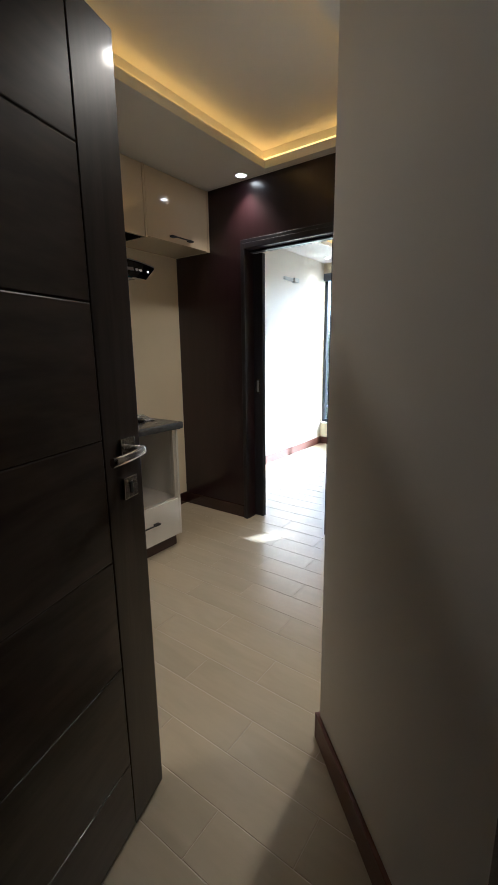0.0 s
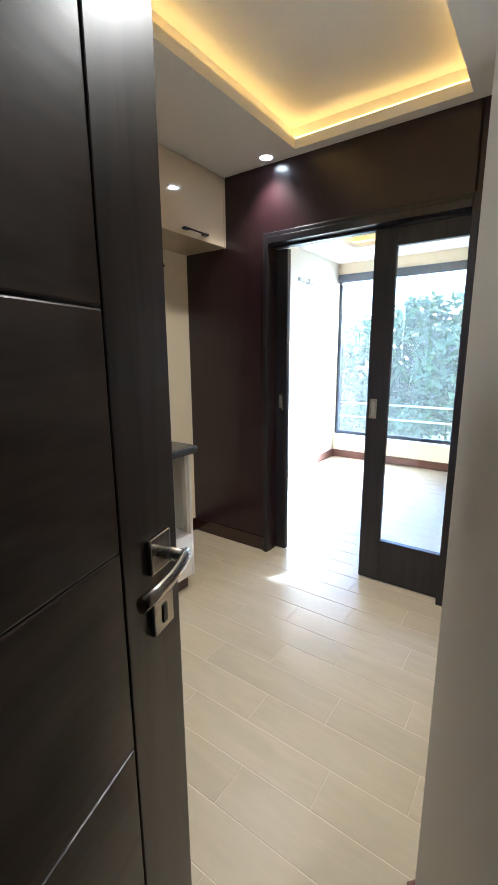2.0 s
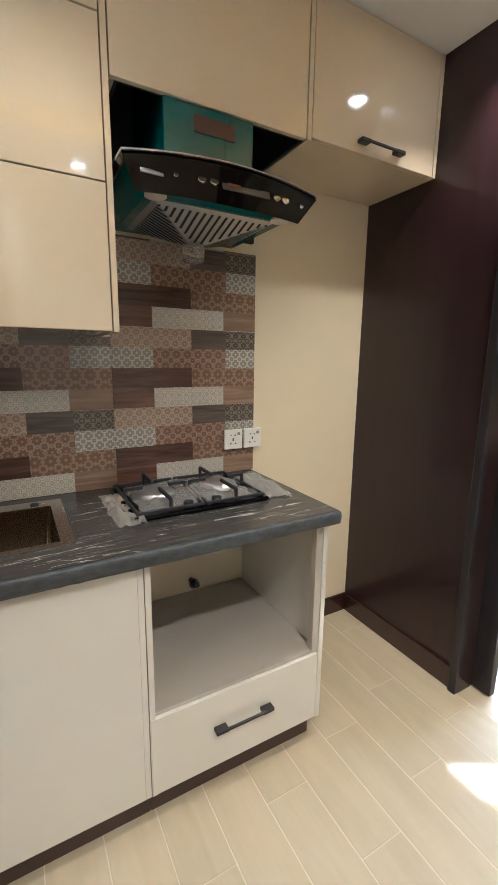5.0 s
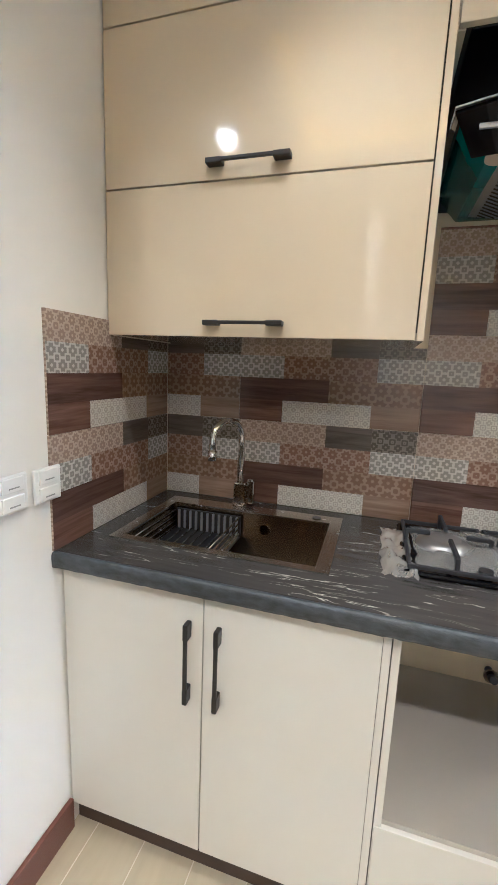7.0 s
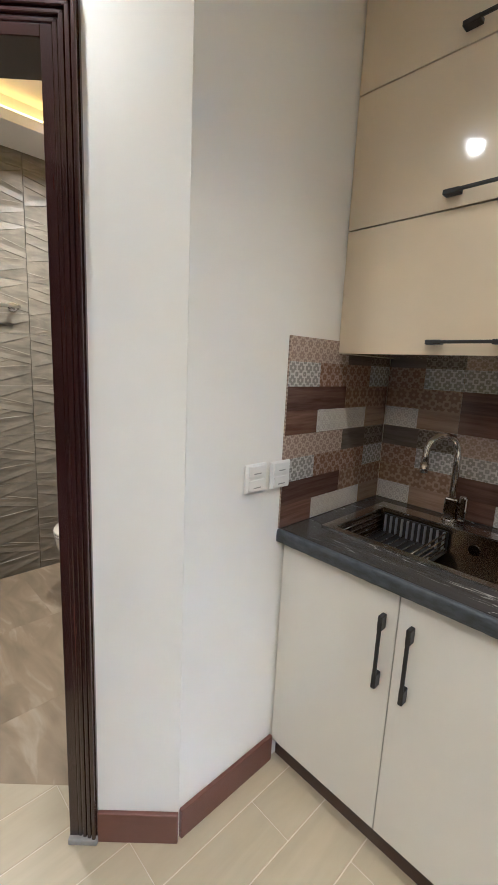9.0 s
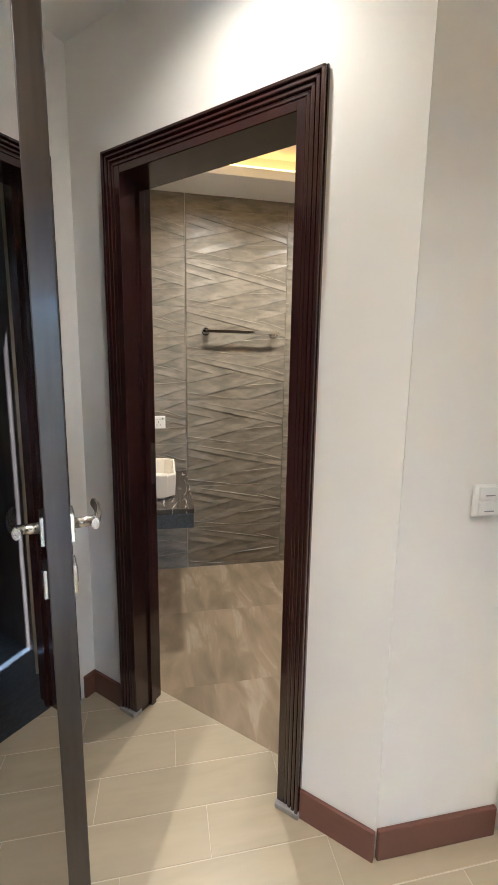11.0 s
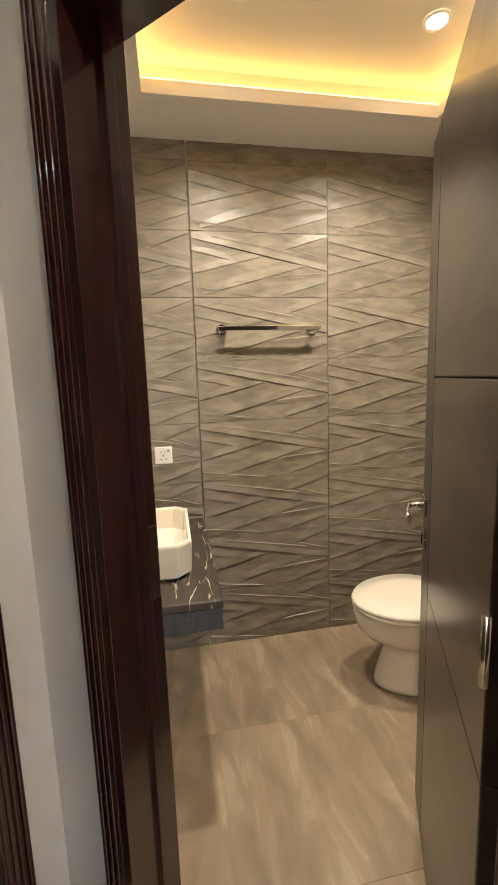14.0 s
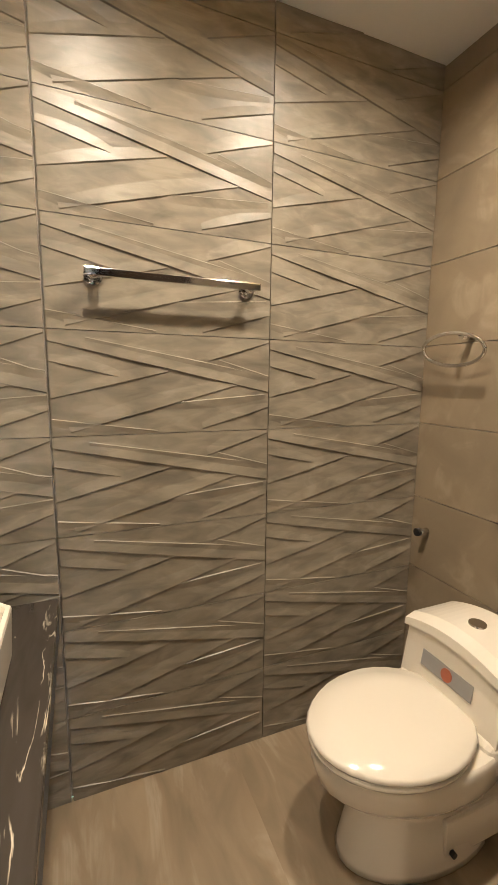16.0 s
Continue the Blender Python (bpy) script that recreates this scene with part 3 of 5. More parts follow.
def wood_door(name, width, height, m, label, mats, split):
    """A flush veneered leaf: stiles, panels with grooves between, lock and hinges. x from the hinge, y thickness centred."""
    leaf = thing(name, label, "door", m)
    t = 0.02
    stile = 0.14
    part("stile", box(B(), width - stile, width, -t, t, 0.01, height, 0.002), "door_stile_veneer", leaf)
    zs = [0.01, *split, height]
    for lo, hi in zip(zs, zs[1:]):
        part("panel", box(B(), 0.0, width - stile - 0.003, -t, t, lo + 0.0015, hi - 0.0015, 0.0025), mats, leaf)
    # dark core paints the shade in the grooves between panels
    part("core", box(B(), 0.01, width - 0.01, -t + 0.003, t - 0.003, 0.012, height - 0.004), "dark_cavity", leaf)
    for z in (0.25, 1.02, 1.78):
        part("hinge", tube(B(), [(-0.004, t + 0.004, z - 0.055), (-0.004, t + 0.004, z + 0.055)], 0.007, 8), "brushed_steel", leaf, "steel hinge")
    return leaf


e_hinge = ENTRY @ Vector((0.165, 0.012, 0))
entry = wood_door("entry_door", 0.92, 2.02, Matrix.Translation(e_hinge) @ Matrix.Rotation(radians(15.5), 4, "Z"),
                  "dark brown wood-grain entry door standing open", "door_veneer", (0.225, 0.53, 0.83, 1.135, 1.44, 1.745))
lever(entry, 0.86, 1.10, -0.02, -1)
lever(entry, 0.86, 1.10, 0.02, -1)
b_hinge = DIAG @ Vector((0.905, 0.152, 0))
tip = Vector((-0.71, 1.425, 0))
ang = math.atan2(tip.y - b_hinge.y, tip.x - b_hinge.x)
bath_door = wood_door("bathroom_door", 0.72, 2.02, Matrix.Translation(b_hinge) @ Matrix.Rotation(ang, 4, "Z"),
                      "dark brown glossy bathroom door standing open", "door_veneer", (0.8, 1.4))
lever(bath_door, 0.665, 1.03, 0.02, -1)
lever(bath_door, 0.665, 1.03, -0.02, -1)

# sliding doors in the dark wall
sf = thing("sliding_door_frame", "dark wooden frame around the sliding doors", "door frame", kind="structure")
part("jamb", box(B(), 2.345, 2.378, 1.495, 1.53, 0, 2.09, 0.004), "slider_wood", sf)
part("jamb", box(B(), 2.345, 2.378, 0.335, 0.37, 0, 2.09, 0.004), "slider_wood", sf)
part("head", box(B(), 2.345, 2.378, 0.37, 1.495, 2.05, 2.09, 0.004), "slider_wood", sf)
part("head_bead", box(B(), 2.353, 2.376, 0.33, 1.535, 2.09, 2.115, 0.004), "slider_wood", sf)
part("track", box(B(), 2.405, 2.455, 0.37, 1.495, 2.035, 2.05, 0.002), "aluminium_dark", sf)


def slider(name, y0, y1, x0, x1, label, glass=True, plate_y=None):
    d = thing(name, label, "sliding door", pose((x0 + x1) / 2, y0, 0))
    h = (x1 - x0) / 2
    w = y1 - y0
    s = 0.12
    part("stile", box(B(), -h, h, w - s, w, 0.006, 2.035, 0.003), "slider_wood", d)
    part("stile", box(B(), -h, h, 0, s, 0.006, 2.035, 0.003), "slider_wood", d)
    part("bottom_rail", box(B(), -h, h, s, w - s, 0.006, 0.27, 0.003), "slider_wood", d)
    part("top_rail", box(B(), -h, h, s, w - s, 1.945, 2.035, 0.003), "slider_wood", d)
    g = part("pane", box(B(), -0.004, 0.004, s - 0.005, w - s + 0.005, 0.265, 1.95), "pane_glass", d, "clear glass pane")
    g.visible_shadow = False
    py = plate_y - y0
    bm = box(B(), -h - 0.004, -h, py - 0.022, py + 0.022, 1.015, 1.13, 0.0015)
    part("pull_plate", bm, "brushed_steel", d, "recessed steel finger pull")
    part("pull_recess", box(B(), -h - 0.006, -h - 0.003, py - 0.009, py + 0.009, 1.03, 1.115, 0.001), "filter_steel", d)


slider("sliding_door", 0.245, 0.845, 2.41, 2.45, "dark wooden glazed sliding door half drawn across", True, 0.805)
slider("sliding_door", 1.415, 2.015, 2.458, 2.496, "dark wooden sliding door pushed open behind the wall", True, 1.46)

# ---------- window, balcony and outdoors ----------


def window(name, y0, y1, mull, label, lo=0.31, hi=2.37):
    w = thing(name, label, "window", W, kind="structure")
    d0, d1 = -0.1, -0.04
    for a, b, c, d in ((y0, y0 + 0.04, lo, hi), (y1 - 0.04, y1, lo, hi), (y0 + 0.04, y1 - 0.04, lo, lo + 0.05), (y0 + 0.04, y1 - 0.04, hi - 0.05, hi)):
        part("window_frame", box(B(), a, b, d0, d1, c, d, 0.003), "aluminium_dark", w)
    for mm in mull:
        part("mullion", box(B(), mm - 0.02, mm + 0.02, d0 + 0.002, d1 - 0.002, lo + 0.05, hi - 0.05, 0.003), "aluminium_dark", w)
    edges = [y0 + 0.04, *mull, y1 - 0.04]
    for a, b in zip(edges, edges[1:]):
        g = part("pane", box(B(), a + 0.02, b - 0.02, -0.073, -0.067, lo + 0.05, hi - 0.05), "dusty_pane", w)
        g.visible_shadow = False
    part("window_sill", box(B(), y0 + 0.003, y1 - 0.003, -0.04, 0.02, lo - 0.015, lo + 0.008, 0.004), "socket_white", w, "white window sill")
    if hi > 2.2:
        part("blind_box", box(B(), y0 + 0.005, y1 - 0.005, -0.035, 0.03, hi - 0.1, hi - 0.005, 0.006), "blind_grey", w, "dark grey roller blind box")


window("window_1", 0.8, 2.325, (1.735,), "dark aluminium window with a narrow side light")
# opening added out of view, sized to throw the small sun patch
window("sun_patch_window", -0.93, -0.68, (), "unseen small high window added to cast the floor sun patch", 1.87, 2.14)
solid("wall_bracket", box(box(B(), 4.25, 4.52, 2.30, 2.33, 2.165, 2.2, 0.004), 4.44, 4.55, 2.28, 2.33, 2.155, 2.205, 0.004), "ac_white", "pale greenish bracket fixed to the wall", "bracket")

struct("ground", box(B(), -400, 900, -600, 600, -3.6, -3.5), "soil_grass", "grassy ground around the building", category="ground")
struct("balcony_slab", box(B(), 5.45, 6.8, -1.7, 3.2, -0.3, -0.05), "concrete", "grey concrete balcony slab", category="balcony")
rail = thing("balcony_rail", "steel balcony railing with horizontal bars", "railing")
for z in (0.39, 0.61):
    part("bar", tube(B(), [(6.5, -1.7, z), (6.5, 3.2, z)], 0.016, 8), "rail_steel", rail)
for y in (-1.65, 0.3, 3.1):
    part("post", tube(B(), [(6.5, y, -0.05), (6.5, y, 0.63)], 0.018, 8), "rail_steel", rail)


def tree(x, y, h, spread, seed):
    rnd = random.Random(seed)
    t = thing("tree", "leafy green broad tree with irregular crown", "tree", pose(x, y, -3.5), "trees outside the window")
    bm = B()
    tube(bm, [(0, 0, 0), (0.1, 0.05, h * 0.3), (0.05, -0.1, h * 0.62)], 0.22, 8, r_end=0.09)
    for k in range(6):
        a = k * 1.05 + rnd.random()
        tube(bm, [(0.05, 0, h * (0.35 + 0.04 * k)), (math.cos(a) * spread * 0.35, math.sin(a) * spread * 0.35, h * (0.55 + 0.04 * k)),
                  (math.cos(a) * spread * 0.7, math.sin(a) * spread * 0.7, h * (0.66 + 0.05 * k))], 0.07, 6, r_end=0.02)
    part("trunk", bm, "bark", t)
    verts, faces = [], []
    clumps = []
    for _ in range(34):
        a, r, z = rnd.random() * math.tau, spread * math.sqrt(rnd.random()), rnd.random()
        clumps.append((math.cos(a) * r * (1 - 0.5 * z), math.sin(a) * r * (1 - 0.5 * z), h * (0.42 + 0.55 * z), 0.45 + 0.5 * rnd.random()))
    for cx, cy, cz, cr in clumps:
        for _ in range(170):
            d = Vector((rnd.gauss(0, 1), rnd.gauss(0, 1), rnd.gauss(0, 0.8)))
            d = d.normalized() * cr * (0.55 + 0.6 * rnd.random())
            c = Vector((cx, cy, cz)) + d
            u = Vector((rnd.gauss(0, 1), rnd.gauss(0, 1), rnd.gauss(0, 1))).normalized()
            v = u.orthogonal().normalized()
            s = 0.11 + 0.08 * rnd.random()
            i = len(verts)
            verts += [c - u * s, c + v * s * 0.5, c + u * s, c - v * s * 0.5]
            faces.append((i, i + 1, i + 2, i + 3))
    me = bpy.data.meshes.new("crown")
    me.from_pydata([tuple(v) for v in verts], [], faces)
    me.materials.append(MATS["leaf_green"])
    crown = new("crown", me)
    crown.parent = t


for i, (x, y, h, s) in enumerate(((15, 7.2, 5.3, 1.6), (16.5, 4.6, 6.2, 2.4), (14.5, 2.2, 6.4, 2.5), (19, 9.8, 5.0, 2.2), (18, -1.0, 6.3, 2.6), (24, 6.5, 6.6, 2.6), (24, 2.5, 6.8, 2.8), (20, -5, 6.5, 2.6))):
    tree(x, y, h, s, i)


def house(x0, x1, y0, y1, z1, label):
    h = thing("apartment_building", label, "building", pose(x0, y0, -3.5))
    part("wall", box(B(), 0, x1 - x0, 0, y1 - y0, 0, z1, 0.05), "facade_pale", h)
    part("roof", box(B(), -0.3, x1 - x0 + 0.3, -0.3, y1 - y0 + 0.3, z1, z1 + 0.4, 0.05), "concrete", h)
    z = 1.2
    while z + 1.6 < z1:
        y = 1.2
        while y + 1.6 < y1 - y0:
            part("window", box(B(), -0.06, 0.05, y, y + 1.4, z, z + 1.5, 0.02), "facade_window", h)
            y += 3.0
        z += 3.1
    return h


house(62, 75, 10, 24, 9.4, "pale distant apartment building behind the trees")
house(70, 82, -30, -8, 9.4, "pale distant apartment building beyond the trees")

# ---------- kitchen ----------


def bow_handle(parent, c, length, axis, out=0.028, name="handle", label="black bow handle"):
    """Black bar handle with thicker ends; c: middle on the door face, towards -y."""
    x, y, z = c
    bm = B()
    e = length * 0.2
    r = length / 2
    for s in (-1, 1):
        a, b = sorted((s * r, s * (r - e)))
        if axis == "x":
            box(bm, x + a, x + b, y - out, y, z - 0.0065, z + 0.0065, 0.0025)
        else:
            box(bm, x - 0.0065, x + 0.0065, y - out, y, z + a, z + b, 0.003)
    if axis == "x":
        box(bm, x - r + e * 0.9, x + r - e * 0.9, y - out, y - out + 0.008, z - 0.004, z + 0.005, 0.002)
    else:
        box(bm, x - 0.005, x + 0.005, y - out, y - out + 0.008, z - r + e * 0.9, z + r - e * 0.9, 0.002)
    return part(name, bm, "black_handle", parent, label)


FY = 1.622
sinkcab = thing("base_cabinet", "glossy off-white sink base cabinet with two doors", "cabinet")
part("side", box(B(), 0.275, 0.293, FY + 0.02, 2.198, 0.08, 0.826), "gloss_white", sinkcab)
part("side", box(B(), 1.088, 1.105, FY + 0.004, 2.198, 0.08, 0.826, 0.001), "gloss_white", sinkcab)
part("bottom", box(B(), 0.293, 1.088, FY + 0.02, 2.198, 0.08, 0.098), "carcass_board", sinkcab)
part("plinth", box(B(), 0.275, 1.105, FY + 0.03, FY + 0.045, 0.0, 0.08), "plinth_brown", sinkcab, "brown plinth board")
for x0, x1, hx in ((0.278, 0.6785, 0.644), (0.6815, 1.087, 0.722)):
    d = part("door", box(B(), x0, x1, FY, FY + 0.018, 0.084, 0.824, 0.0015), "gloss_white", sinkcab)
    bow_handle(d, (hx, FY, 0.648), 0.215, "z")
ovencab = thing("base_cabinet", "off-white base cabinet with an open oven niche and drawer", "cabinet")
part("side", box(B(), 1.107, 1.124, FY + 0.002, 2.198, 0.08, 0.826, 0.001), "gloss_white", ovencab)
part("side", box(B(), 1.712, 1.73, FY, 2.198, 0.08, 0.826, 0.001), "gloss_white", ovencab)
part("inner_post", box(B(), 1.685, 1.711, FY + 0.004, FY + 0.03, 0.36, 0.826, 0.001), "carcass_board", ovencab)
part("shelf", box(B(), 1.124, 1.712, FY + 0.012, 2.198, 0.34, 0.358), "carcass_board", ovencab)
part("back_panel", box(B(), 1.124, 1.712, 2.17, 2.18, 0.55, 0.82), "carcass_board", ovencab)
part("bottom", box(B(), 1.124, 1.712, FY + 0.02, 2.198, 0.08, 0.098), "carcass_board", ovencab)
part("plinth", box(B(), 1.107, 1.70, FY + 0.03, FY + 0.045, 0, 0.08), "plinth_brown", ovencab, "brown plinth board")
d = part("drawer_front", box(B(), 1.109, 1.710, FY, FY + 0.018, 0.084, 0.345, 0.0015), "gloss_white", ovencab)
bow_handle(d, (1.41, FY, 0.227), 0.21, "x")
gp = thing("gas_pipe_stub", "small dark gas pipe stub on the wall in the niche", "pipe")
part("pipe", tube(B(), [(1.46, 2.2, 0.41), (1.46, 2.15, 0.41), (1.46, 2.13, 0.42)], 0.012, 10), "aluminium_dark", gp)
part("collar", disc(B(), (1.46, 2.165, 0.41), 0.022, "y", 0.008), "brushed_steel", gp, "steel collar")

# worktop with the sink cut out
SX0, SX1, SY0, SY1 = 0.36, 0.945, 1.735, 2.115
bm = B()
outer = ((0.274, 1.6), (1.752, 1.6), (1.752, 2.198), (0.274, 2.198))
hole = ((SX0, SY0), (SX1, SY0), (SX1, SY1), (SX0, SY1))
loop = [[bm.verts.new((x, y, z)) for x, y in ring] for ring, z in ((outer, 0.845), (outer, 0.88), (hole, 0.88), (hole, 0.845))]
for r0, r1 in zip(loop, loop[1:] + loop[:1]):
    for k in range(4):
        bm.faces.new((r0[k], r0[(k + 1) % 4], r1[(k + 1) % 4], r1[k]))
solid_top = thing("worktop", "black marble kitchen worktop with white veins", "worktop")
part("slab", bm, "black_marble", solid_top)
bm = B()
n = 150
rings = []
for i in range(n + 1):
    x = 0.274 + (1.752 - 0.274) * i / n
    j = 0.002 * noise.noise((x * 9, 0, 0)) + 0.0016 * noise.noise((x * 60, 3, 0))
    c = 0.0025 * noise.noise((x * 45, 7, 0))
    rings.append([(x, 1.6, 0.8792), (x, 1.592 + j, 0.8785), (x, 1.588 + j, 0.874 + c), (x, 1.587 + j * 2, 0.862), (x, 1.588 - j, 0.846 + c), (x, 1.59 + c, 0.838), (x, 1.6, 0.834), (x, 1.615, 0.834), (x, 1.615, 0.845)])
loft(bm, rings)
part("front_edge", bm, "marble_edge", solid_top, "rough unpolished grey stone edge")
part("side_edge", box(B(), 1.735, 1.754, 1.618, 2.196, 0.827, 0.845, 0.003), "marble_edge", solid_top)

sink = thing("kitchen_sink", "brushed steel inset sink with warm reflections", "sink")
bm = B()
for a, b, c, d in ((SX0 - 0.012, SX0 + 0.024, SY0 - 0.012, SY1 + 0.012), (SX1 - 0.024, SX1 + 0.012, SY0 - 0.012, SY1 + 0.012),
                   (SX0 + 0.024, SX1 - 0.024, SY0 - 0.012, SY0 + 0.014), (SX0 + 0.024, SX1 - 0.024, SY1 - 0.05, SY1 + 0.012)):
    box(bm, a, b, c, d, 0.8805, 0.885)
part("rim", bm, "brushed_steel", sink)


def rounded(x0, x1, y0, y1, r, z, n=5):
    out = []
    for cx, cy, a0 in ((x1 - r, y1 - r, 0), (x0 + r, y1 - r, 90), (x0 + r, y0 + r, 180), (x1 - r, y0 + r, 270)):
        for k in range(n + 1):
            a = radians(a0 + 90 * k / n)
            out.append((cx + r * math.cos(a), cy + r * math.sin(a), z))
    return out


bi = (SX0 + 0.022, SX1 - 0.022, SY0 + 0.012, SY1 - 0.048)
bm = loft(B(), [rounded(*bi, 0.02, 0.884), rounded(bi[0] + 0.006, bi[1] - 0.006, bi[2] + 0.006, bi[3] - 0.006, 0.03, 0.70), rounded(bi[0] + 0.03, bi[1] - 0.03, bi[2] + 0.03, bi[3] - 0.03, 0.03, 0.682)], cap0=False)
part("bowl", bm, "sink_brass_steel", sink)
part("waste", disc(B(), (0.66, 1.88, 0.684), 0.045, "z", 0.006), "chrome", sink)
part("overflow", disc(B(), (0.71, bi[3] - 0.004, 0.83), 0.018, "y", 0.004), "chrome", sink)
part("tap_hole_plug", disc(B(), (0.875, SY1 - 0.02, 0.886), 0.014, "z", 0.003), "black_plastic", sink)
basket = thing("drain_basket", "black plastic drainer basket with steel bars in the sink", "drainer")
part("rack_wall", box(B(), 0.395, 0.63, 2.045, 2.055, 0.80, 0.87, 0.003), "black_plastic", basket)
part("rack_base", box(B(), 0.395, 0.63, 1.76, 2.045, 0.795, 0.801, 0.002), "black_plastic", basket)
for k in range(11):
    part("slat", box(B(), 0.405 + k * 0.021, 0.412 + k * 0.021, 2.036, 2.044, 0.803, 0.868, 0.001), "filter_steel", basket)
for side in (0.395, 0.625):
    for k in range(4):
        part("bar", tube(B(), [(side, 1.765, 0.81 + k * 0.019), (side, 2.045, 0.81 + k * 0.019)], 0.003, 6), "brushed_steel", basket)
for k in range(9):
    part("bar", tube(B(), [(0.40 + k * 0.027, 1.765, 0.805), (0.40 + k * 0.027, 2.04, 0.805)], 0.003, 6), "brushed_steel", basket)
tap = thing("kitchen_tap", "chrome swan-neck kitchen mixer tap", "tap", pose(0.60, 2.125, 0.885))
part("base", tube(B(), [(0, 0, 0), (0, 0, 0.008)], 0.026, 20), "chrome", tap)
part("body", box(B(), -0.02, 0.024, -0.02, 0.02, 0.006, 0.085, 0.006), "chrome", tap)
part("lever", box(B(), 0.026, 0.052, -0.018, 0.018, 0.01, 0.1, 0.008), "chrome", tap)
pts = [(0, 0, 0.08), (0, 0, 0.24)] + [(-0.032 + 0.032 * math.cos(a), -0.055 + 0.055 * math.cos(a), 0.24 + 0.06 * math.sin(a)) for a in [k * math.pi / 10 for k in range(1, 11)]] + [(-0.064, -0.11, 0.2)]
part("spout", tube(B(), pts, 0.0115, 14), "chrome", tap)
part("nozzle", tube(B(), [(-0.064, -0.11, 0.205), (-0.064, -0.11, 0.175)], 0.0145, 14), "chrome", tap)

# gas hob wrapped in film
hob = thing("gas_hob", "steel two-burner gas hob with black grates", "hob", pose(1.36, 1.97, 0.88))
part("plate", box(B(), -0.235, 0.24, -0.18, 0.165, 0.002, 0.016, 0.006), "black_glass", hob)
for x in (-0.12, 0.12):
    bm = loft(B(), [[(x + r * math.cos(k * math.tau / 24), 0.0 + r * math.sin(k * math.tau / 24), z) for k in range(24)] for r, z in ((0.075, 0.016), (0.07, 0.035), (0.04, 0.045))], cap0=False)
    part("burner", bm, "filter_steel", hob)
for x0, x1 in ((-0.225, -0.004), (0.004, 0.225)):
    bm = B()
    for y in (-0.17, 0.155):
        box(bm, x0, x1, y - 0.005, y + 0.005, 0.02, 0.03, 0.002)
    for x in (x0 + 0.005, x1 - 0.005):
        box(bm, x - 0.005, x + 0.005, -0.165, 0.15, 0.02, 0.03, 0.002)
    xm = (x0 + x1) / 2
    for a, b in ((-0.165, -0.045), (0.03, 0.15)):
        box(bm, xm - 0.005, xm + 0.005, a, b, 0.05, 0.062, 0.002)
    for a, b in ((x0 + 0.005, xm - 0.045), (xm + 0.045, x1 - 0.005)):
        box(bm, a, b, -0.013, -0.003, 0.05, 0.062, 0.002)
    for x, y in ((xm, -0.165), (xm, 0.15), (x0 + 0.005, -0.008), (x1 - 0.005, -0.008)):
        box(bm, x - 0.005, x + 0.005, y - 0.005, y + 0.005, 0.016, 0.06, 0.002)
    part("grate", bm, "cast_iron", hob, "black cast-iron grate")
for x in (-0.05, 0.05):
    part("knob", tube(B(), [(x, -0.15, 0.016), (x, -0.15, 0.034)], 0.016, 16), "black_plastic", hob)


def film_sheet(name, x0, x1, y0, y1, z, lift, seed, label, m):
    bm = B()
    n = 26
    g = []
    for i in range(n + 1):
        row = []
        for j in range(n + 1):
            u, v = i / n, j / n
            x, y = x0 + (x1 - x0) * u, y0 + (y1 - y0) * v
            e = min(u, 1 - u, v, 1 - v) * 6
            h = z + lift * min(1, e) * (0.6 + 0.8 * noise.noise((x * 14 + seed, y * 14, 0))) + 0.012 * abs(noise.noise((x * 40, y * 40, seed)))
            row.append(bm.verts.new((x + 0.01 * noise.noise((y * 20, seed, 1)), y + 0.012 * noise.noise((x * 20, seed, 2)), max(z, h))))
        g.append(row)
    for i in range(n):
        for j in range(n):
            bm.faces.new((g[i][j], g[i + 1][j], g[i + 1][j + 1], g[i][j + 1])).smooth = True
    ob = solid(name, bm, "plastic_film", label, "plastic film", m)
    ob.visible_shadow = False
    return ob


film_sheet("plastic_wrap", -0.2, 0.2, -0.15, 0.13, 0.018, 0.028, 3, "crumpled clear protective film over the hob", pose(1.36, 1.97, 0.88))
film_sheet("plastic_wrap", 0.2, 0.345, -0.17, 0.15, 0.003, 0.035, 8, "crumpled clear film hanging off the hob", pose(1.36, 1.97, 0.88))
film_sheet("plastic_wrap", -0.285, -0.2, -0.2, 0.12, 0.003, 0.03, 5, "loose crumpled film beside the hob", pose(1.36, 1.97, 0.88))

# wall cabinets
UY = 1.84


